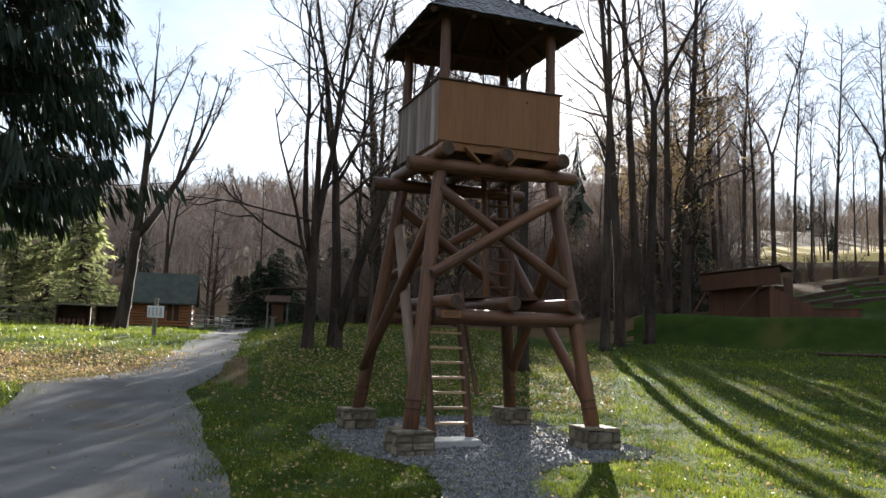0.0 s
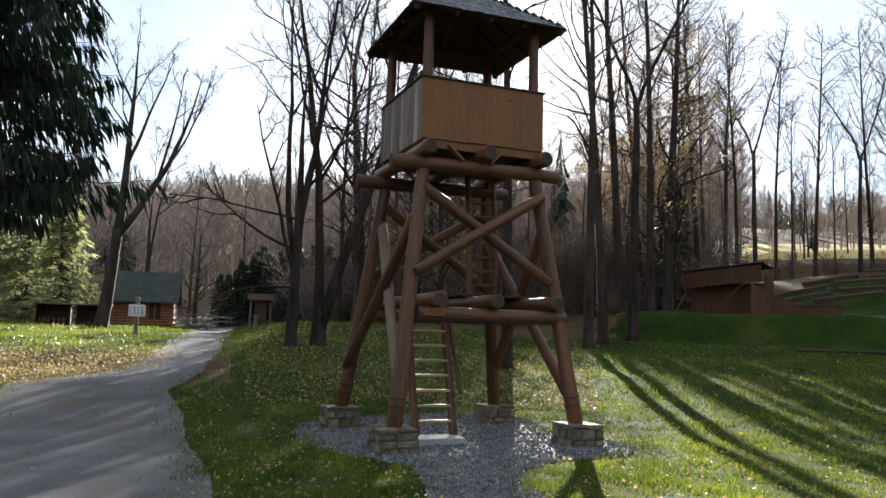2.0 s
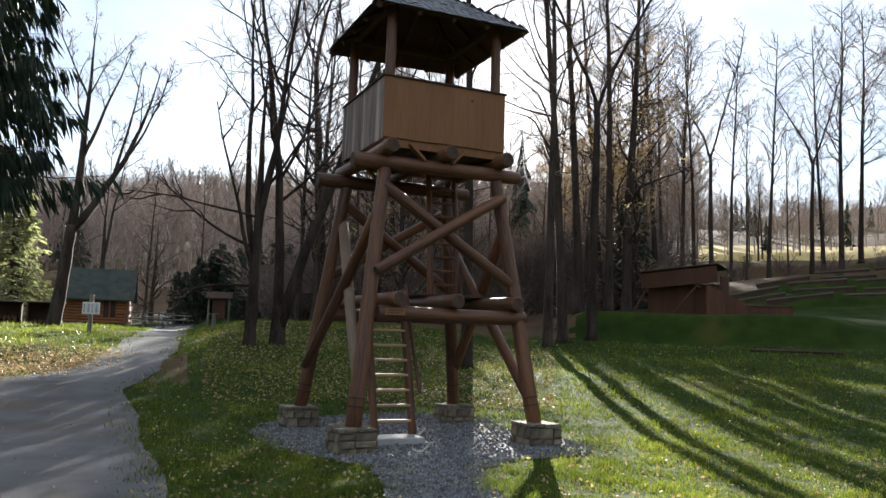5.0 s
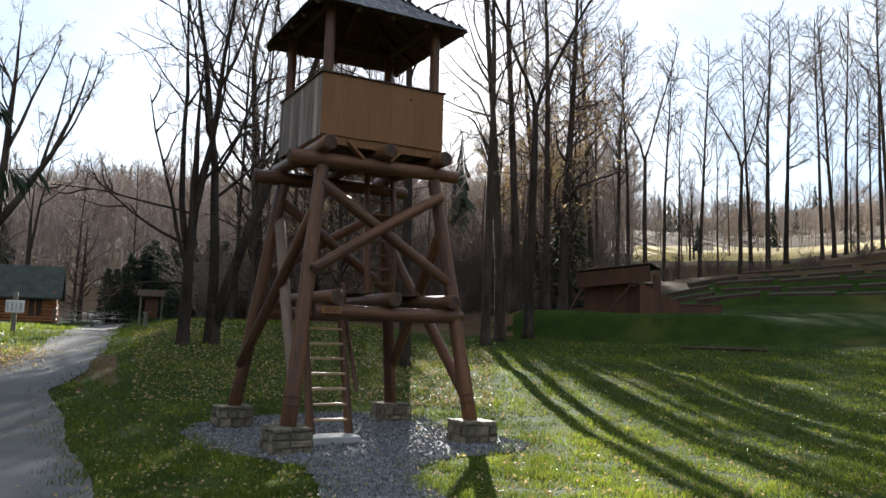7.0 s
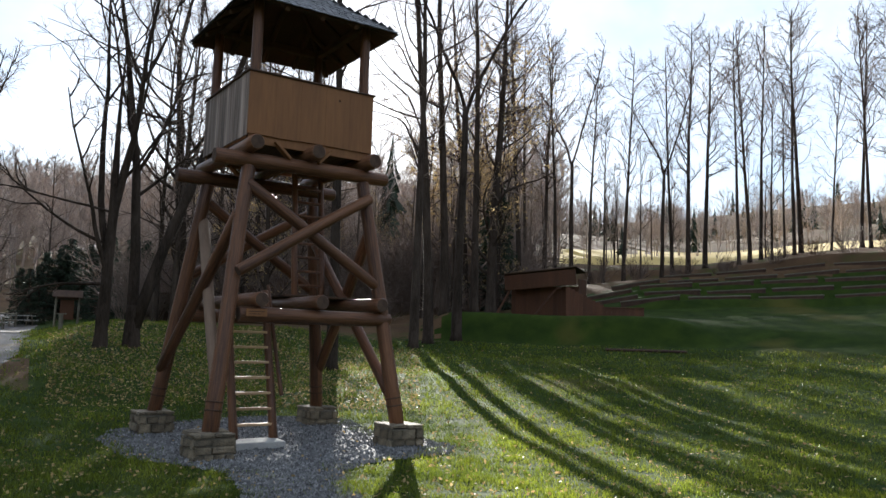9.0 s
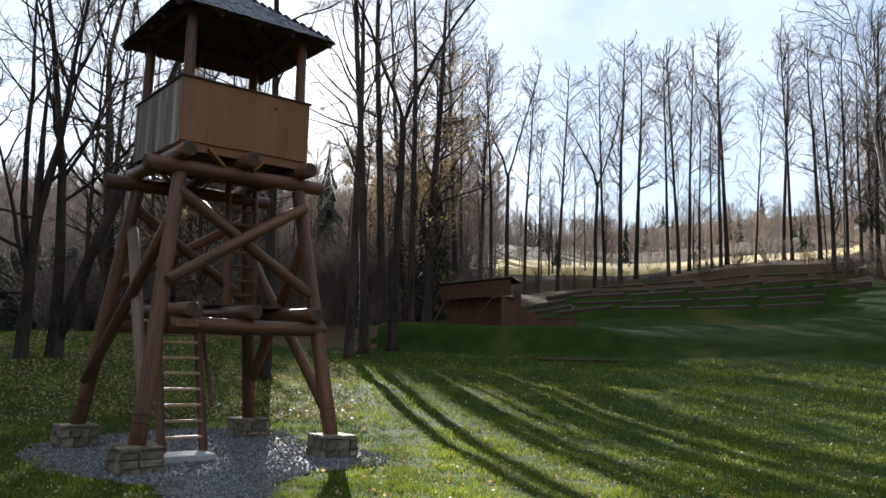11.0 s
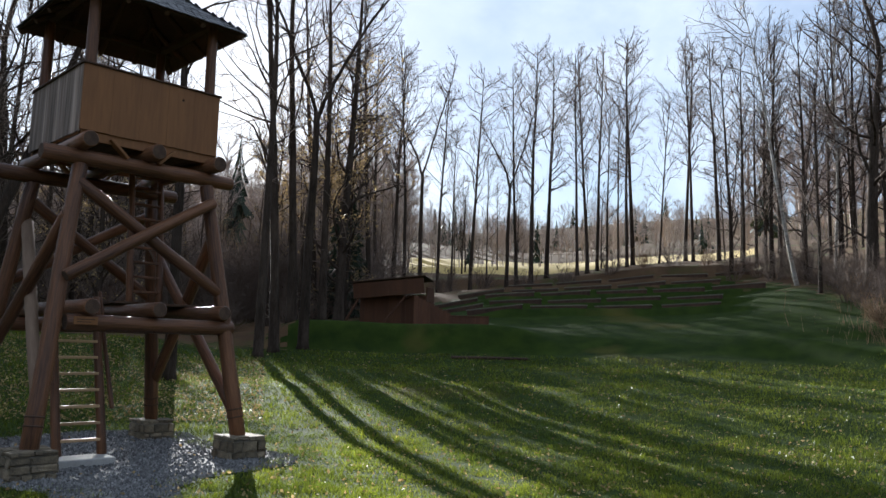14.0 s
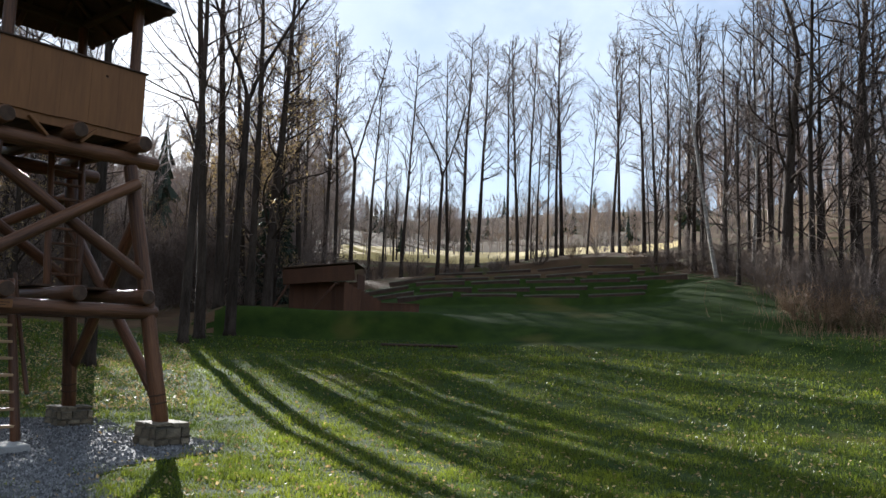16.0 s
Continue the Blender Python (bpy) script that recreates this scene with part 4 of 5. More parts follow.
def build_tower():
    rng = random.Random(7)
    t = thing("watchtower", "brown log watchtower with a hipped shingle roof on stone footings", "watchtower", m=TOWER)
    top, foot, zt, zf = 0.98, 1.50, 4.24, 0.33

    def on_leg(sx, sy, z):
        f = (z - zf) / (zt - zf)
        h = foot + (top - foot) * f
        return Vector((sx * h, sy * h, z))
    for sx in (-1, 1):
        for sy in (-1, 1):
            leg = log("leg", on_leg(sx, sy, zf), on_leg(sx, sy, zt), 0.12, 0.108, t, rng)
            for z in (0.30, 0.42):
                v, f = tubes([([np.array((0, 0, z - 0.012)), np.array((0, 0, z + 0.012))], [0.127, 0.127])], 18)
                part("strap", mesh_of("strap", v, f, M_DARKWOOD), None, leg, "dark metal strap")
    # upper ring: front and back logs carry the joists
    for sy in (-1, 1):
        log("ring_beam", (-1.52, sy * top, 4.34), (1.42, sy * top, 4.34), 0.12, 0.11, t, rng)
    for x in (-1.0, 0.0, 1.0):
        log("joist", (x, -1.36, 4.55), (x, 1.36, 4.55), 0.12, 0.11, t, rng)
    # lower ring
    h = 1.29
    for sy in (-1, 1):
        log("lower_beam", (-h + 0.16, sy * (h + 0.02), 1.985), (h + 0.10, sy * (h + 0.02), 1.985), 0.118, 0.11, t, rng)
    for x in (-0.86, 0.10, 1.14):
        log("lower_joist", (x, -h - 0.24, 2.205), (x, h + 0.2, 2.205), 0.115, 0.105, t, rng)
    # a small nailed plate with worn writing
    plate = part("name_plate", box(-0.16, -0.012, -0.055, 0.16, 0.012, 0.055, 0.004), M_PANEL, t, "small pale board with worn writing")
    plate.location = (-0.9, -h - 0.15, 2.01)
    for k in range(2):
        part("writing_bar", box(-0.12, -0.0165, 0.012 - 0.035 * k, 0.12 - 0.05 * k, -0.0125, 0.022 - 0.035 * k, 0), M_DARKWOOD, plate)
    # crossed braces
    for sy in (-1, 1):
        o = Vector((0, sy * 0.03, 0))
        log("brace", on_leg(-1, sy, 3.98) + o, on_leg(1, sy, 2.5) + o, 0.095, 0.09, t, rng)
        o = Vector((0, sy * 0.18, 0))
        log("brace", on_leg(1, sy, 3.95) + o, on_leg(-1, sy, 2.6) + o, 0.09, 0.085, t, rng)
    for sx in (-1, 1):
        o = Vector((sx * 0.14, 0, 0))
        log("brace", on_leg(sx, -1, 3.5) + o * 0.35, on_leg(sx, 1, 1.05) + o * 0.4, 0.095, 0.09, t, rng)
        log("brace", on_leg(sx, 1, 3.6) - o * 0.5, on_leg(sx, -1, 0.75) - o * 0.3, 0.09, 0.085, t, rng, M_LOG_GREY if sx < 0 else M_LOG)
    # landing on the lower joists
    for i in range(9):
        y = -0.35 + i * 0.17
        part("landing_board", box(-0.02, y, 2.322, 1.30, y + 0.155, 2.357, 0.005), M_DARKWOOD, t)
    # cabin: deck, parapet boards, inner fascia, struts
    w, zb, zc = 1.07, 4.66, 5.70
    for i in range(14):
        x = -w + 0.05 + i * 0.1415
        part("deck_board", box(x, -w + 0.06, zb, x + 0.135, 0.35 if 0.35 < x < 0.9 else w - 0.06, zb + 0.035, 0.004), M_DARKWOOD, t)
    hole = (0.452, 5.51, 0.022)
    board_row("front_board", t, 2 * w, zb + 0.07, zc, 0.026, 0.43, M_PANEL, Matrix.Translation((0, -w, 0)), rng, hole)
    board_row("back_board", t, 2 * w, zb + 0.07, zc, 0.026, 0.134, M_PANEL, Matrix.Translation((0, w, 0)), rng)
    for sx in (-1, 1):
        board_row("side_board", t, 2 * w - 0.04, zb + 0.05, zc, 0.026, 0.15, M_GREYBOARD, Matrix.Translation((sx * (w - 0.005), 0, 0)) @ Matrix.Rotation(math.pi / 2, 4, "Z"), rng, None, "weathered grey board")
    for sy in (-1, 1):
        part("cap_rail", box(-w - 0.03, sy * w - 0.04, zc + 0.001, w + 0.03, sy * w + 0.04, zc + 0.03, 0.006), M_DARKWOOD, t)
        part("fascia", box(-w + 0.03, sy * (w - 0.035) - 0.015, zb - 0.07, w - 0.03, sy * (w - 0.035) + 0.015, zb + 0.10, 0.005), M_PANEL, t)
        part("cap_rail", box(sy * w - 0.04, -w + 0.041, zc + 0.001, sy * w + 0.04, w - 0.041, zc + 0.03, 0.006), M_DARKWOOD, t)
        for a, b in ((-0.62, -0.35), (0.35, 0.12)):
            p0, p1 = Vector((a, sy * 1.06, 4.66)), Vector((b, sy * 1.06, 4.42))
            ob = part("strut", box(-0.07, -0.02, 0, 0.07, 0.02, (p1 - p0).length, 0.006), M_PANEL, t)
            ob.matrix_local = Matrix.Translation(p0) @ (p1 - p0).to_track_quat("Z", "Y").to_matrix().to_4x4()
    for sx in (-1, 1):
        for sy in (-1, 1):
            log("post", (sx * 0.95, sy * 0.95, zb + 0.03), (sx * 0.95, sy * 0.95, 7.0), 0.088, 0.08, t, rng)
            part("corner_block", box(sx * 0.98 - 0.06, sy * 0.98 - 0.06, 4.44, sx * 0.98 + 0.06, sy * 0.98 + 0.06, zb - 0.002, 0.008), M_LOG, t)
    # roof frame: plates, hip rafters, jack rafters, boarding, shingles
    e, ze, za = 1.325, 6.76, 7.74
    for s in (-1, 1):
        part("wall_plate", box(-1.15, s * 0.95 - 0.06, 6.90, 1.15, s * 0.95 + 0.06, 7.01, 0.01), M_SHADED_SOFFIT, t)
        part("wall_plate", box(s * 0.95 - 0.06, -0.885, 6.90, s * 0.95 + 0.06, 0.885, 7.01, 0.01), M_SHADED_SOFFIT, t)
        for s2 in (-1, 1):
            log("hip_rafter", (s * (e - 0.03), s2 * (e - 0.03), ze - 0.03), (s * 0.02, s2 * 0.02, za - 0.07), 0.055, 0.05, t, rng, M_SHADED_SOFFIT)
    for side in range(4):
        m = Matrix.Rotation(math.pi / 2 * side, 4, "Z")
        for x in (-0.6, 0.0, 0.6):
            f = abs(x) / e
            me, lm = log_mesh("rafter", (x, -e + 0.04, ze - 0.03), (x, -max(abs(x), 0.06), za - (za - ze) * f - 0.07), 0.045, 0.04, M_SHADED_SOFFIT, rng)
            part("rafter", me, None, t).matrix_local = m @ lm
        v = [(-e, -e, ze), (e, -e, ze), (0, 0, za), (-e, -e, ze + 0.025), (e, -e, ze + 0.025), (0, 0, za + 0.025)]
        ob = part("roof_boarding", mesh_of("roof_boarding", v, [(2, 1, 0), (3, 4, 5), (0, 1, 4, 3), (1, 2, 5, 4), (2, 0, 3, 5)], M_SHADED_SOFFIT, False), None, t)
        ob.matrix_local = m
    # ladders
    def ladder(base, head, width, r, pitch, first, rung_mat):
        base, head = Vector(base), Vector(head)
        for s in (-1, 1):
            o = Vector((s * width / 2, 0, 0))
            rail = log("ladder_rail", base + o, head + o, r, r * 0.85, t, rng)
        n = int(((head - base).length - first) / pitch)
        way = (head - base).normalized()
        for k in range(n):
            p = base + way * (first + pitch * k)
            part("rung", box(p.x - width / 2 + 0.02, p.y - 0.055, p.z - 0.02, p.x + width / 2 - 0.02, p.y + 0.055, p.z + 0.02, 0.006), rung_mat, t)
    # sunlight is painted into the lower rungs; the upper ones stay log brown
    ladder((-0.55, -0.68, 0.1), (-0.63, -0.22, 2.4), 0.63, 0.068, 0.24, 0.22, M_SUNLIT_RUNG)
    ladder((0.68, 0.30, 2.357), (0.68, 0.62, 5.0), 0.50, 0.06, 0.25, 0.2, M_LOG)
    log("handrail", (-0.10, -0.60, 0.75), (-0.20, -0.05, 2.5), 0.035, 0.03, t, rng)
    for sx in (-1, 1):
        for sy in (-1, 1):
            c = on_leg(sx, sy, 0.33)
            footing(t, c.x + sx * 0.02, c.y + sy * 0.02, rng)
    roof_shingles(t, e, ze, za, rng)
    return t


build_tower()
bm = box(-0.5, -0.24, -0.1, 0.5, 0.24, 0.08, 0.015)
slab = new("stone_slab", bpy.data.meshes.new("stone_slab"))
bm.to_mesh(slab.data)
bm.free()
slab.data.materials.append(M_SLAB)
slab.matrix_world = TOWER @ Matrix.Translation((-0.70, -0.86, 0.03))
tagged(slab, "pale concrete slab under the foot of the ladder", "slab")


# ---- gravel round the tower ----
GRAVEL = ((6.0, 0.2, 1.3), (8.0, 0.1, 1.02), (9.4, 0.0, 0.95), (10.0, -0.12, 1.0), (10.7, -0.65, 1.4), (11.4, -1.45, 2.7), (12.2, -1.75, 3.05), (13.2, -2.15, 2.8), (14.2, -2.15, 2.2), (14.9, -1.6, 1.9), (15.6, -0.6, 1.8), (16.0, 0.4, 1.5))


def gravel_span(y):
    ys = [g[0] for g in GRAVEL]
    return np.interp(y, ys, [g[1] for g in GRAVEL]), np.interp(y, ys, [g[2] for g in GRAVEL])


def build_gravel():
    rows = []
    for y in np.arange(6.0, 16.01, 0.1):
        a, b = gravel_span(y)
        a += 0.14 * math.sin(y * 5.1) + 0.09 * math.sin(y * 13) + 0.05 * math.sin(y * 29)
        b += 0.14 * math.sin(y * 4.3 + 1) + 0.09 * math.sin(y * 11) + 0.05 * math.sin(y * 27)
        rows.append([(a + (b - a) * f, y) for f in np.linspace(0, 1, 17)])
    draped("gravel_bed", rows, 0.018, M_GRAVEL, "crushed grey gravel round the watchtower", "gravel")
    rng = np.random.default_rng(3)
    n = 15000
    y = rng.uniform(7.5, 16, n)
    a, b = gravel_span(y)
    x = a - 0.15 + (b - a + 0.3) * rng.uniform(0, 1, n)
    z = heights(x, y) + 0.02
    s = rng.uniform(0.010, 0.034, n)
    tet = np.array(((-1, -0.8, -0.3), (1, -0.6, -0.3), (0.1, 1, -0.3), (0.1, 0, 0.9)))
    ang = rng.uniform(0, 6.28, n)
    rows = []
    c, sn = np.cos(ang), np.sin(ang)
    p = [np.column_stack((x + s * (t[0] * c - t[1] * sn), y + s * (t[0] * sn + t[1] * c), z + s * t[2])) for t in tet]
    tris = np.stack((p[0], p[1], p[3], p[1], p[2], p[3], p[2], p[0], p[3]), axis=1).reshape(-1, 3)
    tagged(new("pebbles", tri_mesh("pebbles", tris, M_PEBBLE)), "loose grey crushed stones on the gravel bed", "gravel", kind="stuff")


build_gravel()


# ---- shelter, fence, benches and beam on the right ----
def planks(parent, name, x0, x1, z0, z1, y, thick, count, mat, rng, upright=True):
    for i in range(count):
        if upright:
            a = x0 + (x1 - x0) * i / count
            part(name, box(a + 0.0008, y - thick / 2 + rng.uniform(-0.004, 0.004), z0, a + (x1 - x0) / count - 0.0008, y + thick / 2, z1 + rng.uniform(-0.01, 0.01), 0.004), mat, parent)
        else:
            a = z0 + (z1 - z0) * i / count
            part(name, box(x0, y - thick / 2 + rng.uniform(-0.004, 0.004), a + 0.004, x1, y + thick / 2, a + (z1 - z0) / count - 0.004, 0.004), mat, parent)


def build_shelter():
    rng = random.Random(11)
    t = thing("wooden_shelter", "brown plank shelter with an overhanging front board on a grassy bank", "shelter", m=Matrix.Translation((14.13, 37.46, 2.75)) @ Matrix.Rotation(radians(-40), 4, "Z") @ Matrix.Scale(1.2, 4))
    planks(t, "wall_plank", -1.45, 1.55, -0.4, 1.35, 0.35, 0.03, 16, M_PLANK, rng)
    tilt = Matrix.Rotation(radians(-5), 4, "Y")
    ob = part("front_panel", box(-1.52, -0.03, 0, 1.62, 0.03, 0.64, 0.008), M_PLANK, t, "broad overhanging board")
    ob.matrix_local = Matrix.Translation((0, -0.25, 1.27)) @ tilt
    for k in range(1, 4):
        part("batten", box(-1.53, -0.045, 0.155 * k - 0.006, 1.63, -0.031, 0.155 * k + 0.006, 0), M_PLANK, ob)
    roof = part("roof", box(-1.58, -0.36, 0, 1.66, 1.0, 0.045, 0.01), M_DARKWOOD, t)
    roof.matrix_local = Matrix.Translation((0, 0.0, 1.93)) @ tilt @ Matrix.Rotation(radians(-6), 4, "X")
    for sx in (-1.44, 1.53):
        part("side_wall", box(sx - 0.02, 0.36, -0.4, sx + 0.02, 1.45, 1.70, 0.006), M_PLANK, t)
    for a, b in ((-1.3, -1.95), (0.75, -0.3)):
        log("strut", (a, -0.12, 1.28), (b, -0.55, -0.15), 0.05, 0.045, t, rng, M_PLANK)
    for sx in (-1.3, 0.75):
        log("bracket", (sx, 0.33, 1.25), (sx, -0.22, 1.25), 0.05, 0.045, t, rng, M_PLANK)
    # lower wing and low fence beside it
    t = thing("plank_fence", "dark brown plank fence stepping down beside the shelter", "fence", m=Matrix.Translation(at(24.1, 32.6)[:2] + (2.77,)) @ Matrix.Rotation(radians(-18), 4, "Z") @ Matrix.Scale(1.2, 4))
    for i in range(10):
        a = -0.85 + i * 0.17
        part("plank", box(a, -0.015, -0.3, a + 0.169, 0.015, 1.25 - 0.085 * i, 0.004), M_PLANK, t)
    t = thing("low_fence", "low brown plank fence on the grass", "fence", m=Matrix.Translation(at(26.6, 32.2)[:2] + (2.56,)) @ Matrix.Rotation(radians(-24), 4, "Z") @ Matrix.Scale(1.2, 4))
    for i in range(9):
        a = -0.80 + i * 0.18
        part("plank", box(a, -0.015, -0.3, a + 0.179, 0.015, 0.62 + rng.uniform(-0.02, 0.02), 0.004), M_PLANK, t)
    part("top_rail", box(-0.82, -0.05, 0.60, 0.84, 0.05, 0.64, 0.006), M_PLANK, t)


build_shelter()


def build_benches():
    rng = random.Random(21)
    first = thing("bench", "weathered plank bench with a dark upright front board", "bench", "rows of benches on the bank")
    length = 2.6
    part("seat", box(-length / 2, -0.17, 0.28, length / 2, 0.17, 0.33, 0.01), M_BENCH, first)
    part("front_board", box(-length / 2 + 0.02, -0.155, -0.12, length / 2 - 0.02, -0.125, 0.276, 0.008), M_DARKWOOD, first, "dark upright plank")
    for sx in (-1, 0, 1):
        part("leg", box(sx * 1.1 - 0.05, -0.12, -0.35, sx * 1.1 + 0.05, 0.12, 0.278, 0.01), M_BENCH, first)
    made = False
    for row, (r0, az0, az1) in enumerate(((36.5, 28.5, 43.0), (39.0, 25.8, 44.0), (41.5, 25.5, 45.5), (44.0, 27.5, 45.5), (46.5, 31.0, 46.0))):
        step = math.degrees(2.85 / r0)
        az = az0
        while az < az1:
            r = r0 + (az - 30) * 0.10
            x, y, z = at(az, r)
            m = Matrix.Translation((x, y, z - 0.16)) @ Matrix.Rotation(radians(-az - 4 + rng.uniform(-2, 2)), 4, "Z") @ Matrix.Rotation(math.atan2(at(az - step / 2, r)[2] - at(az + step / 2, r)[2], 3.42), 4, "Y") @ Matrix.Scale(1.2, 4)
            if made:
                copy_thing(first, m @ Matrix.Scale(1 / 1.2, 4))
            else:
                first.matrix_world = m
                made = True
            az += step * rng.uniform(0.98, 1.04)


build_benches()
rng_b = random.Random(5)
x, y, z = at(28.2, 27.3)
beam = thing("timber_beam", "long dark timber beam lying in the grass", "beam", m=Matrix.Translation((x, y, z + 0.05)) @ Matrix.Rotation(radians(-20), 4, "Z"))
log("beam", (-1.6, 0, 0), (1.6, 0, 0), 0.06, 0.055, beam, rng_b, M_DARKWOOD)


# ---- cabin, wood store, signs and fences on the left ----
def gable_roof(parent, hx, hy, z0, z1, thick, mat, over=0.35):
    """Two slopes with the ridge along x."""
    for s in (-1, 1):
        run, rise = hy + over, (z1 - z0) * (hy + over) / hy
        v = [(-hx - over, s * run, z1 - rise), (hx + over, s * run, z1 - rise), (hx + over, 0, z1), (-hx - over, 0, z1)]
        v += [(a, b, c + thick) for a, b, c in v]
        part("roof_slope", mesh_of("roof_slope", v, [(0, 1, 2, 3), (7, 6, 5, 4), (0, 4, 5, 1), (1, 5, 6, 2), (2, 6, 7, 3), (3, 7, 4, 0)], mat, False), None, parent)


def build_cabin():
    rng = random.Random(31)
    x, y, z = at(-19.5, 60)
    t = thing("log_cabin", "orange-brown log cabin with a dark pitched roof", "cabin", m=Matrix.Translation((x, y, z - 0.05)) @ Matrix.Rotation(radians(14), 4, "Z"))
    hx, hy, hgt, n = 2.05, 1.6, 1.95, 10
    for k in range(n):
        zz = hgt * (k + 0.5) / n
        for s in (-1, 1):
            if s < 0 and 2 <= k <= 8:
                log("wall_log", (-hx - 0.15, s * hy, zz), (0.55, s * hy, zz), 0.11, 0.105, t, rng, M_CABIN)
                log("wall_log", (1.35, s * hy, zz), (hx + 0.15, s * hy, zz), 0.11, 0.105, t, rng, M_CABIN)
            else:
                log("wall_log", (-hx - 0.15, s * hy, zz), (hx + 0.15, s * hy, zz), 0.11, 0.105, t, rng, M_CABIN)
            log("wall_log", (s * hx, -hy - 0.15, zz + 0.09), (s * hx, hy + 0.15, zz + 0.09), 0.10, 0.10, t, rng, M_CABIN)
    win = part("window", box(0.55, -hy - 0.03, 0.40, 1.35, -hy + 0.03, 1.78, 0.01), M_DARKWOOD, t, "dark double shutter")
    for xx in (0.53, 0.95, 1.37):
        part("frame", box(xx - 0.04, -hy - 0.06, 0.38, xx + 0.04, -hy - 0.031, 1.80, 0.005), M_CABIN, win)
    gable_roof(t, hx, hy, hgt + 0.05, hgt + 1.75, 0.10, M_ROOF, 0.45)
    for s in (-1, 1):
        v = [(s * hx, -hy, hgt), (s * hx, hy, hgt), (s * hx, 0, hgt + 1.62), (s * hx * 0.97, -hy, hgt), (s * hx * 0.97, hy, hgt), (s * hx * 0.97, 0, hgt + 1.62)]
        part("gable", mesh_of("gable", v, [(0, 1, 2), (5, 4, 3), (0, 2, 5, 3), (1, 4, 5, 2), (0, 3, 4, 1)], M_CABIN, False), None, t)


build_cabin()


def build_open_shelter(name, label, az, r, turn, hx, hy, hgt, rise, mat, back):
    rng = random.Random(int(r))
    x, y, z = at(az, r)
    t = thing(name, label, "shelter", m=Matrix.Translation((x, y, z)) @ Matrix.Rotation(radians(turn), 4, "Z"))
    nx = max(2, round(hx / 1.1))
    for i in range(nx + 1):
        for s in (-1, 1):
            log("post", (-hx + 2 * hx * i / nx, s * hy * 0.92, -0.1), (-hx + 2 * hx * i / nx, s * hy * 0.92, hgt + 0.05), 0.09, 0.085, t, rng, M_DARKWOOD)
    for s in (-1, 1):
        log("plate", (-hx - 0.2, s * hy * 0.92, hgt + 0.08), (hx + 0.2, s * hy * 0.92, hgt + 0.08), 0.09, 0.085, t, rng, M_DARKWOOD)
    gable_roof(t, hx, hy, hgt + 0.1, hgt + rise, 0.08, mat, 0.3)
    if back:
        planks(t, "back_plank", -hx, hx, 0.0, hgt, hy * 0.8, 0.03, 12, M_DARKWOOD, rng)
    return t


build_open_shelter("open_shelter", "long open shelter with a grey roof on posts among trees", -1.6, 44, 2, 3.4, 1.6, 1.45, 1.4, M_DARKWOOD, True)


def build_wood_store():
    rng = random.Random(41)
    x, y, z = at(-23.7, 45)
    t = thing("wood_store", "low dark wood store with two open bays and flat roofs", "shed", m=Matrix.Translation((x, y, z)) @ Matrix.Rotation(radians(20), 4, "Z"))
    for k, x0 in enumerate((-1.75, 0.1)):
        planks(t, "back_plank", x0, x0 + 1.6, 0, 1.1, 0.5, 0.03, 8, M_DARKWOOD, rng)
        for xx in (x0, x0 + 1.55):
            part("side_wall", box(xx, -0.45, -0.1, xx + 0.05, 0.48, 1.1, 0.005), M_PLANK, t)
        roof = part("roof", box(x0 - 0.12, -0.7, 1.105, x0 + 1.72, 0.65, 1.17, 0.01), M_BENCH, t)
        for i in range(6):
            log("split_log", (x0 + 0.15 + 0.24 * i, -0.35, 0.1 + 0.02 * (i % 3)), (x0 + 0.15 + 0.24 * i, 0.4, 0.1 + 0.02 * (i % 3)), 0.10, 0.10, t, rng, M_PLANK)
            if k == 0:
                log("split_log", (x0 + 0.22 + 0.22 * i, -0.35, 0.31), (x0 + 0.22 + 0.22 * i, 0.4, 0.31), 0.10, 0.10, t, rng, M_PLANK)


build_wood_store()


def build_sign():
    x, y, z = at(-19.84, 32)
    t = thing("notice_board", "white notice board with printed columns on a wooden post", "sign", m=Matrix.Translation((x, y, z)) @ Matrix.Rotation(radians(18), 4, "Z"))
    rng = random.Random(2)
    log("post", (0, 0.05, -0.2), (0, 0.05, 1.45), 0.085, 0.08, t, rng, M_BENCH)
    board = part("board", box(-0.30, -0.06, 0.72, 0.30, -0.035, 1.16, 0.006), M_WHITE, t)
    for k in range(4):
        for j in range(5):
            part("writing_bar", box(-0.26 + 0.135 * k, -0.066, 0.79 + 0.065 * j, -0.26 + 0.135 * k + (0.07 if k % 2 else 0.05), -0.0625, 0.82 + 0.065 * j, 0), M_INK if k % 2 else M_PANEL, board)


build_sign()


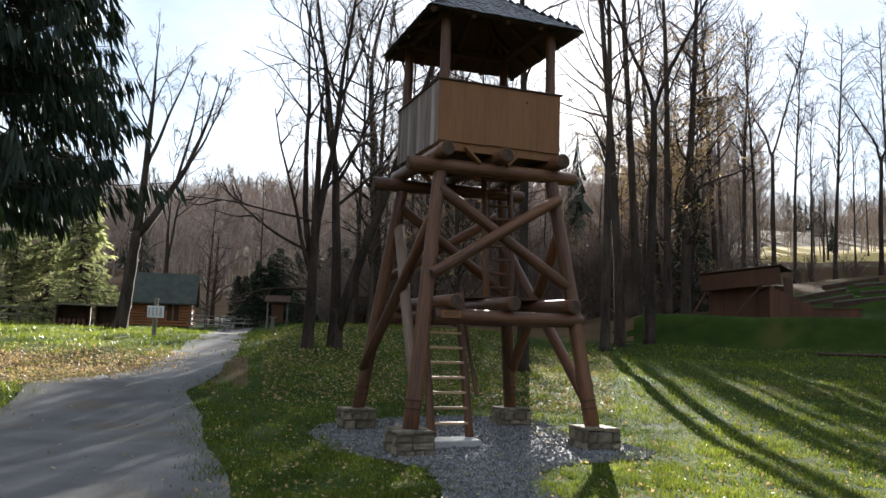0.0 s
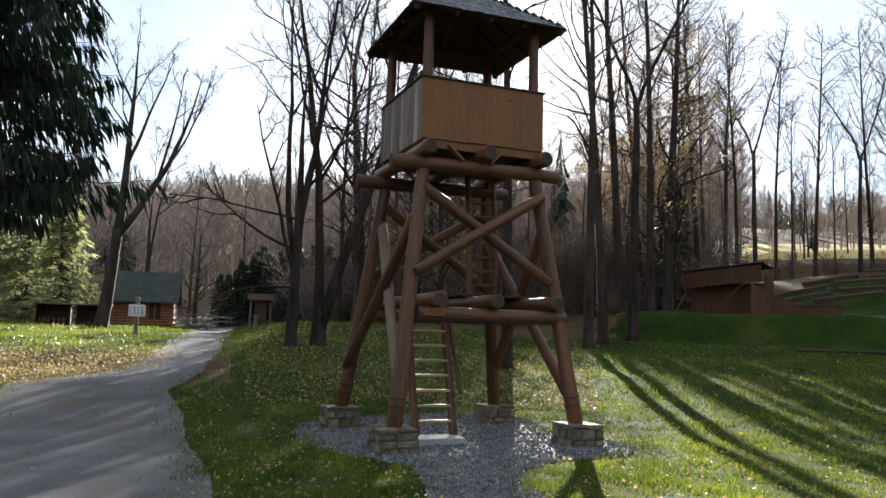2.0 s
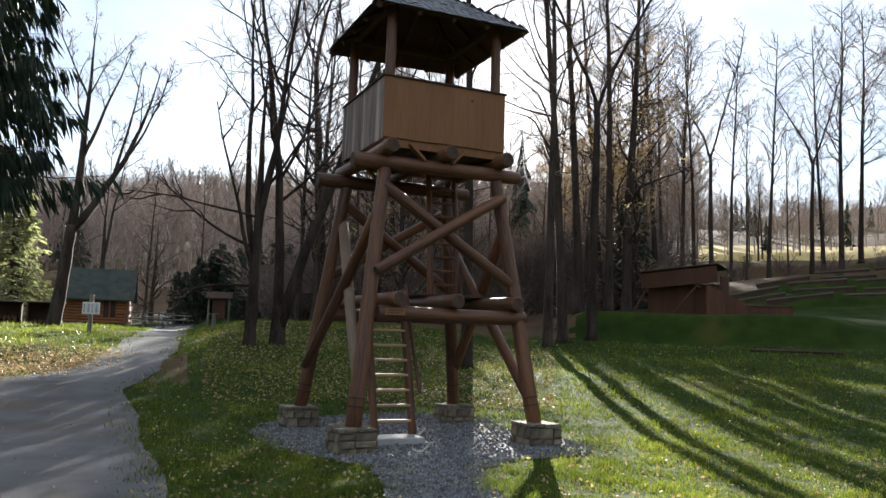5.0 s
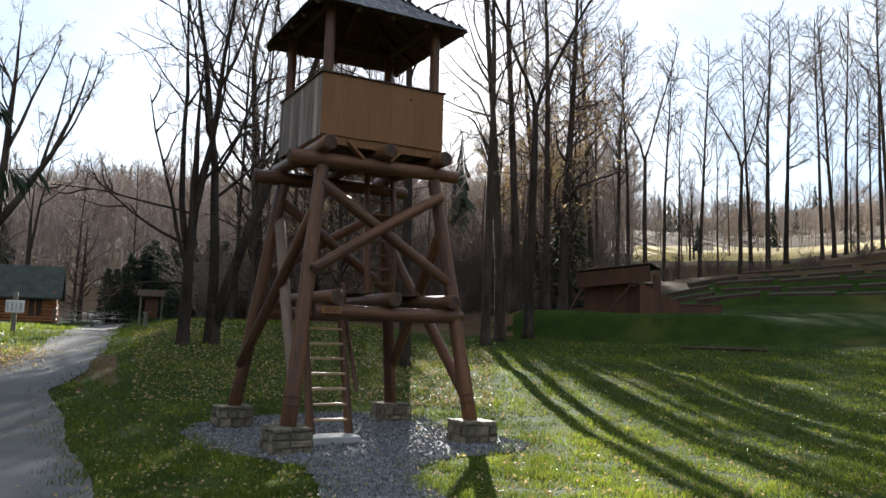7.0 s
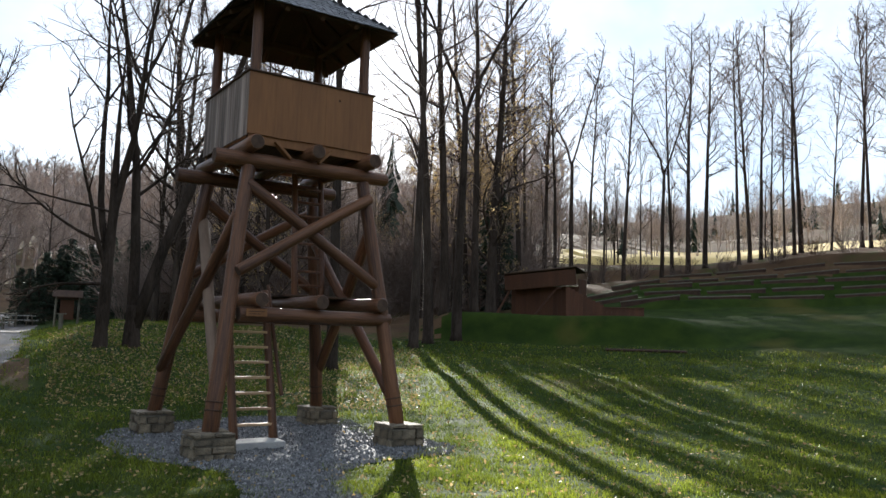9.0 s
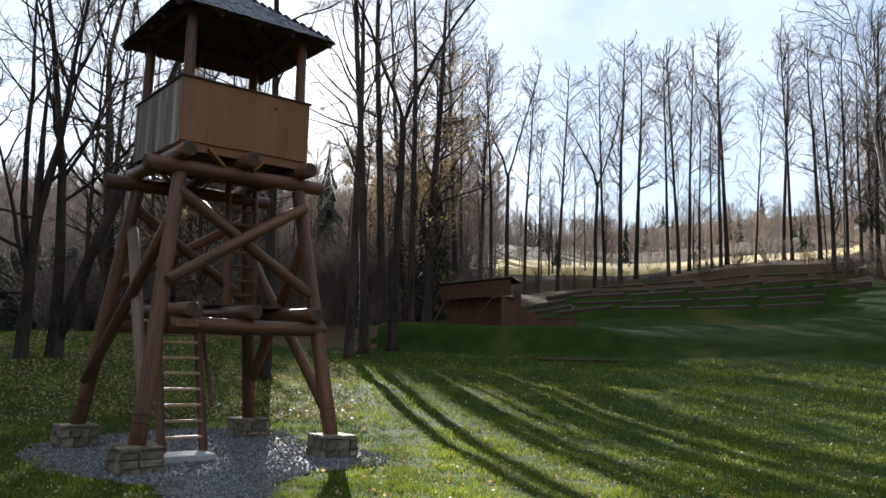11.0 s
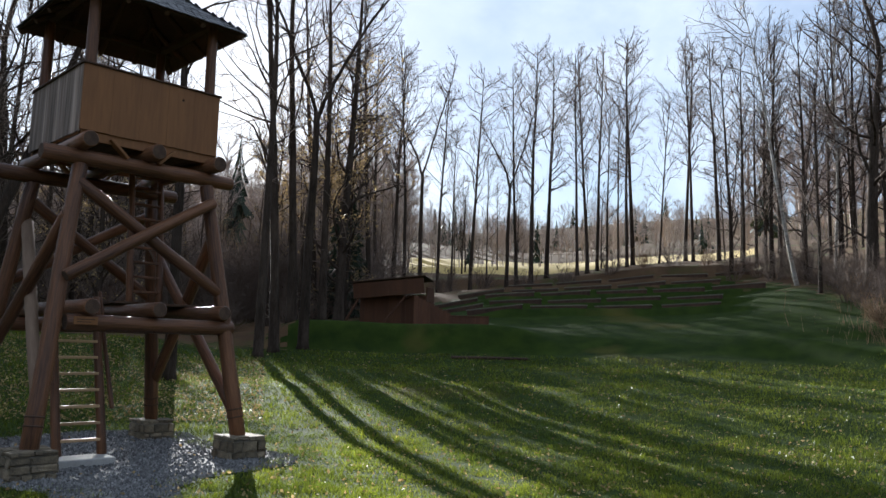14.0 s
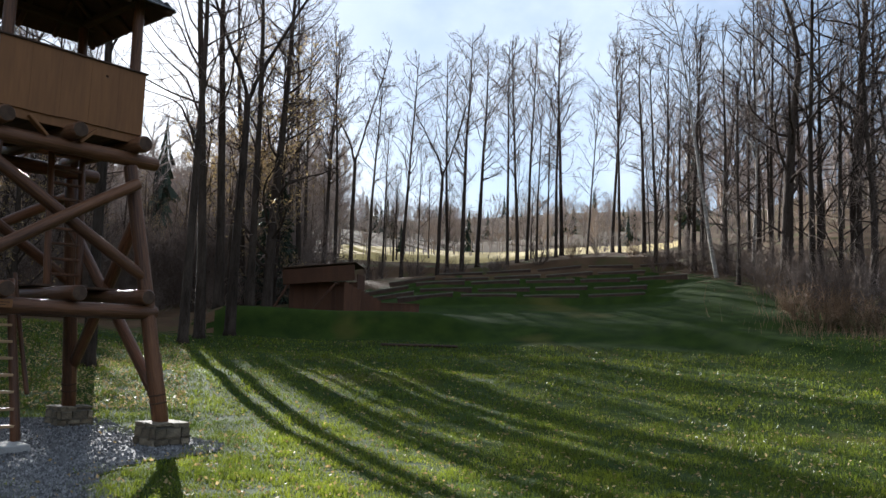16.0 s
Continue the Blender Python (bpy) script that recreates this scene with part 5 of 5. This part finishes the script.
def build_kiosk():
    x, y, z = at(-11.7, 46)
    t = thing("carved_panel_stand", "reddish wooden panel in a small roofed frame", "stand", m=Matrix.Translation((x, y, z - 0.1)) @ Matrix.Rotation(radians(10), 4, "Z"))
    rng = random.Random(3)
    for s in (-1, 1):
        log("post", (s * 0.55, 0, 0), (s * 0.55, 0, 1.75), 0.06, 0.055, t, rng, M_BENCH)
    part("panel", box(-0.33, -0.03, 0.45, 0.33, 0.03, 1.5, 0.008), M_PLANK, t, "reddish carved panel")
    part("cross_bar", box(-0.6, -0.05, 1.52, 0.6, 0.05, 1.62, 0.008), M_DARKWOOD, t)
    gable_roof(t, 0.6, 0.3, 1.7, 1.95, 0.04, M_DARKWOOD, 0.12)
    x, y, z = at(-12.0, 37.5)
    t = thing("marker_post", "short wooden marker post on a grassy mound", "post", m=Matrix.Translation((x, y, z)))
    log("post", (0, 0, -0.1), (0, 0, 0.7), 0.09, 0.085, t, rng, M_BENCH)
    part("cap", box(-0.2, -0.1, 0.701, 0.2, 0.1, 0.74, 0.006), M_BENCH, t)


build_kiosk()


def build_fence(az0, r0, az1, r1, bays, label):
    rng = random.Random(int(r0 * 10))
    a, b = Vector(at(az0, r0)), Vector(at(az1, r1))
    t = thing("rail_fence", label, "fence")
    t.location = a
    t["label"] = label
    for i in range(bays + 1):
        p = a.lerp(b, i / bays) - a
        p.z = ground_z(a.x + p.x, a.y + p.y) - a.z
        log("post", p + Vector((0, 0, -0.1)), p + Vector((0, 0, 1.0)), 0.06, 0.055, t, rng, M_BENCH)
        if i:
            for h in (0.5, 0.9):
                log("rail", q + Vector((0, 0, h)), p + Vector((0, 0, h)), 0.045, 0.04, t, rng, M_BENCH)
        q = p


build_fence(-17.6, 56, -14.6, 58, 3, "weathered round-rail fence beside the cabin")
build_fence(-29.5, 50, -25.5, 52, 3, "weathered round-rail fence near the wood store")


def build_table(az, r, turn, tone):
    x, y, z = at(az, r)
    rng = random.Random(9)
    t = thing("picnic_table", "pale picnic table with benches beside the path", "table", "picnic tables", Matrix.Translation((x, y, z)) @ Matrix.Rotation(radians(turn), 4, "Z"))
    for i in range(4):
        part("top_board", box(-0.8, -0.36 + 0.18 * i, 0.72, 0.8, -0.20 + 0.18 * i, 0.76, 0.006), tone, t)
    for s in (-1, 1):
        part("seat", box(-0.8, s * 0.62 - 0.13, 0.42, 0.8, s * 0.62 + 0.13, 0.46, 0.006), tone, t)
        part("trestle", box(s * 0.55 - 0.04, -0.7, 0.34, s * 0.55 + 0.04, 0.7, 0.418, 0.006), M_BENCH, t)
        for s2 in (-1, 1):
            log("leg", (s * 0.55, s2 * 0.5, -0.05), (s * 0.55, s2 * 0.25, 0.72), 0.04, 0.04, t, rng, M_BENCH)


build_table(-15.9, 52, 10, M_SLAB)
build_table(-14.3, 60, -12, M_SLAB)


# ---- bushes, reeds, grass, leaves ----
def bush_mesh(seed, height, stems, mat):
    rng = np.random.default_rng(seed)
    lines = []
    for k in range(stems):
        a, b = rng.uniform(0, 6.28), rng.uniform(0, 0.5)
        p = (b * math.cos(a), b * math.sin(a), -0.1)
        lines.append(bend_line(rng, p, (math.cos(a) * rng.uniform(0.1, 0.7), math.sin(a) * rng.uniform(0.1, 0.7), 1), height * rng.uniform(0.5, 1.1), 0.016, 0.006, 5, 0.12, 0.02))
    second = branch_out(rng, lines, 6, 0.2, 0.4, 40, 2, 0.15, 0.05, 0.7, 0.97, 0.009, 0.005)
    third = branch_out(rng, second, 2, 0.2, 0.6, 40, 1, 0.15, 0.05, 0.7, 0.97, 0.007, 0.004)
    v, f = tubes(lines + second + third, 3)
    return mesh_of("brushwood", v, f, mat)


BUSHES = [bush_mesh(71, 2.6, 26, M_TWIG), bush_mesh(72, 1.9, 30, M_TWIG), bush_mesh(73, 1.5, 30, M_REED)]
SPOTS = ((45.0, 46, 0), (46.5, 47, 0), (47.5, 45, 1), (48.8, 45, 0), (50.0, 43, 0), (51.2, 41, 1), (52.4, 37.5, 2), (53.0, 36, 0), (54.0, 32, 2), (54.8, 34, 0), (55.6, 31, 2), (56.3, 33, 1), (57.2, 30.5, 2), (58.0, 32, 0), (59.0, 30, 2), (55.2, 37, 0), (57.5, 36, 0), (52.0, 40, 0), (49.3, 45, 1), (30.5, 52, 1), (33.5, 54, 1), (36.6, 56, 1), (39.0, 57, 2), (41.0, 58, 1), (43.2, 57, 2), (27.5, 51, 1), (24.8, 50, 1), (22.3, 48, 1), (19.6, 40, 0), (17.8, 38, 0), (15.9, 37, 0), (13.6, 34, 1), (11.2, 40, 0), (9.2, 36, 1), (6.5, 38, 0), (4.0, 40, 0), (1.5, 46, 0), (-6.5, 50, 0), (-16.8, 66, 0), (-23.5, 60, 0), (-27.5, 58, 0), (-29.5, 56, 0), (5.0, 44, 0), (6.4, 47, 0), (7.6, 42, 0), (8.6, 46, 0), (9.8, 43, 0), (10.8, 46, 0), (12.0, 42, 0), (12.9, 45, 0), (14.0, 41, 0), (15.0, 44, 0), (16.2, 42, 0), (17.0, 46, 0), (18.4, 43, 0), (3.0, 43, 0), (-4.8, 52, 0), (19.4, 46, 0))
rng_u = random.Random(33)
SPOTS += tuple((-8 + 27 * i / 54 + rng_u.uniform(-0.3, 0.3), rng_u.uniform(40, 56), 0) for i in range(54))
SPOTS += tuple((52 + 9 * i / 10, rng_u.uniform(32, 42), (0, 1, 2)[i % 3]) for i in range(10))
for i, (az, r, k) in enumerate(SPOTS):
    x, y, z = at(az, r)
    ob = thing("bush", "dry reddish bramble bush on the bank" if k == 2 else "leafless bush of thin brown stems", "bush", "bushes", Matrix.Translation((x, y, z)) @ Matrix.Rotation(i * 1.7, 4, "Z") @ Matrix.Scale(float(reach(az, r)) * (0.85 if i < 42 else 0.6 if i > 111 else 1.6) + 0.06 * (i % 6), 4))
    part("brushwood", BUSHES[k], None, ob)


def scatter(n, seed, az0, az1, r0, r1, power=1.0):
    """Places spread evenly over the picture rather than over the ground."""
    rng = np.random.default_rng(seed)
    r = r0 * (r1 / r0) ** (rng.uniform(0, 1, n) ** power)
    az = np.radians(rng.uniform(az0, az1, n))
    return rng, r * np.sin(az), r * np.cos(az), r


def off_paths(x, y, rng, reach):
    """True off the path and the gravel; some blades creep in over their edges."""
    c, w = path_at(y)
    a, b = gravel_span(y)
    creep = reach * rng.uniform(0, 1, len(x)) ** 2.2
    on_path = np.abs(x - c) < w / 2 - creep
    on_gravel = (x > a + creep) & (x < b - creep) & (y > 6) & (y < 16)
    return ~(on_path | on_gravel)


def build_grass():
    rng, x, y, r = scatter(330000, 81, -33, 61, 7.6, 46, 0.95)
    clump = 0.8 * np.sin(x * 2.3 + 1.7 * np.sin(y * 1.9)) * np.sin(y * 2.9 + x) + 0.9 * np.sin(x * 6.1 + 2 * np.sin(y * 4.3)) * np.sin(y * 7.3 + 1.5 * np.sin(x * 3.7)) + rng.normal(0, 0.35, len(x))
    az = np.degrees(np.arctan2(x, y))
    keep = off_paths(x, y, rng, 0.6) & ((r < 34) | (az < -2)) & ~((az < -14) & (r > 18.8) & (r < 23) & (rng.uniform(0, 1, len(x)) < 0.7)) & (clump > -0.75)
    x, y, r, clump = x[keep], y[keep], r[keep], clump[keep]
    n = len(x)
    z = heights(x, y) - 0.01
    h = (0.030 + 0.04 * rng.uniform(0, 1, n) + 0.05 * np.clip(clump, 0, 2)) * (0.7 + r / 50)
    w = 0.0045 * (0.6 + r / 12) * rng.uniform(0.7, 1.4, n)
    a, lean, b = rng.uniform(0, 6.28, n), rng.uniform(0.1, 0.9, n) * h, rng.uniform(0, 6.28, n)
    u = np.column_stack((np.cos(a), np.sin(a), np.zeros(n))) * w[:, None]
    p = np.column_stack((x, y, z))
    tip = p + np.column_stack((np.cos(b) * lean, np.sin(b) * lean, h))
    tris = np.stack((p - u, p + u, tip), axis=1).reshape(-1, 3)
    tagged(new("grass", tri_mesh("grass", tris, M_BLADE)), "short green lawn grass lit through by the low sun", "grass", kind="stuff")


def build_leaves():
    rows = []
    # the first set, over the lawn, doubles as painted glints of the grass blades
    for n, seed, box_az, box_r in ((7500, 91, (-33, 60), (7.6, 34)), (16000, 92, (-36, -15), (18.0, 25.5)), (9000, 93, (-13, 12), (17, 32))):
        rng, x, y, r = scatter(n, seed, *box_az, *box_r)
        if seed == 91:
            keep = off_paths(x, y, rng, 0.5) | (rng.uniform(0, 1, n) < 0.12)
            x, y, r = x[keep], y[keep], r[keep]
        if seed == 92:
            c, w = path_at(y)
            gap = c - w / 2 - x
            keep = (gap > -0.3 + 0.4 * rng.normal(0, 1, n)) & (np.abs(r - 21.5 + rng.normal(0, 0.8, n)) < 2.2)
            x, y, r = x[keep], y[keep], r[keep]
        m = len(x)
        z = heights(x, y) + 0.02 + 0.03 * rng.uniform(0, 1, m)
        s = rng.uniform(0.015, 0.035, m) * (0.8 + r / 40)
        a = rng.normal(0, 1, (m, 3))
        a[:, 2] *= 0.5
        a /= np.linalg.norm(a, axis=1)[:, None]
        b = np.cross(a, rng.normal(0, 1, (m, 3)) * (0.5, 0.5, 1))
        b /= np.linalg.norm(b, axis=1)[:, None]
        p = np.column_stack((x, y, z))
        a, b = a * s[:, None], b * s[:, None] * 0.6
        rows.append(np.stack((p - a, p + b, p + a, p - b), axis=1).reshape(-1, 3))
    tagged(new("fallen_leaves", tri_mesh("fallen_leaves", np.concatenate(rows), M_LEAF, 4)), "dry brown leaves scattered over the grass, with straw-bright specks for sun glints", "leaves", kind="stuff")


def build_reeds():
    rng, x, y, r = scatter(6500, 95, 48, 63, 30, 46)
    n = len(x)
    z = heights(x, y) - 0.05
    keep = rng.uniform(0, 1, n) < np.clip((np.degrees(np.arctan2(x, y)) - 50) / 6, 0.05, 1) * np.clip((r - np.interp(np.degrees(np.arctan2(x, y)), (48, 53, 60), (37, 34, 30.5))) / 3, 0.0, 1) * (0.35 + 0.65 * (np.sin(x * 1.9) * np.sin(y * 2.3 + 1) > -0.1))
    x, y, z, r = x[keep], y[keep], z[keep], r[keep]
    n = len(x)
    h = rng.uniform(0.15, 1.0, n) ** 1.3 * (0.6 + 0.6 * (np.sin(x * 1.1 + 2) * np.sin(y * 1.3) > 0.1)) * np.clip((r - 30) / 4, 0.35, 1)
    a, b, w = rng.uniform(0, 6.28, n), rng.uniform(0, 6.28, n), rng.uniform(0.008, 0.016, n)
    u = np.column_stack((np.cos(a), np.sin(a), np.zeros(n))) * w[:, None]
    p = np.column_stack((x, y, z))
    tip = p + np.column_stack((np.cos(b) * 0.3 * h, np.sin(b) * 0.3 * h, h))
    tagged(new("dry_reeds", tri_mesh("dry_reeds", np.stack((p - u, p + u, tip), axis=1).reshape(-1, 3), M_REED)), "tall dry brown grass on the bank", "grass", kind="stuff")


build_grass()
build_leaves()
build_reeds()
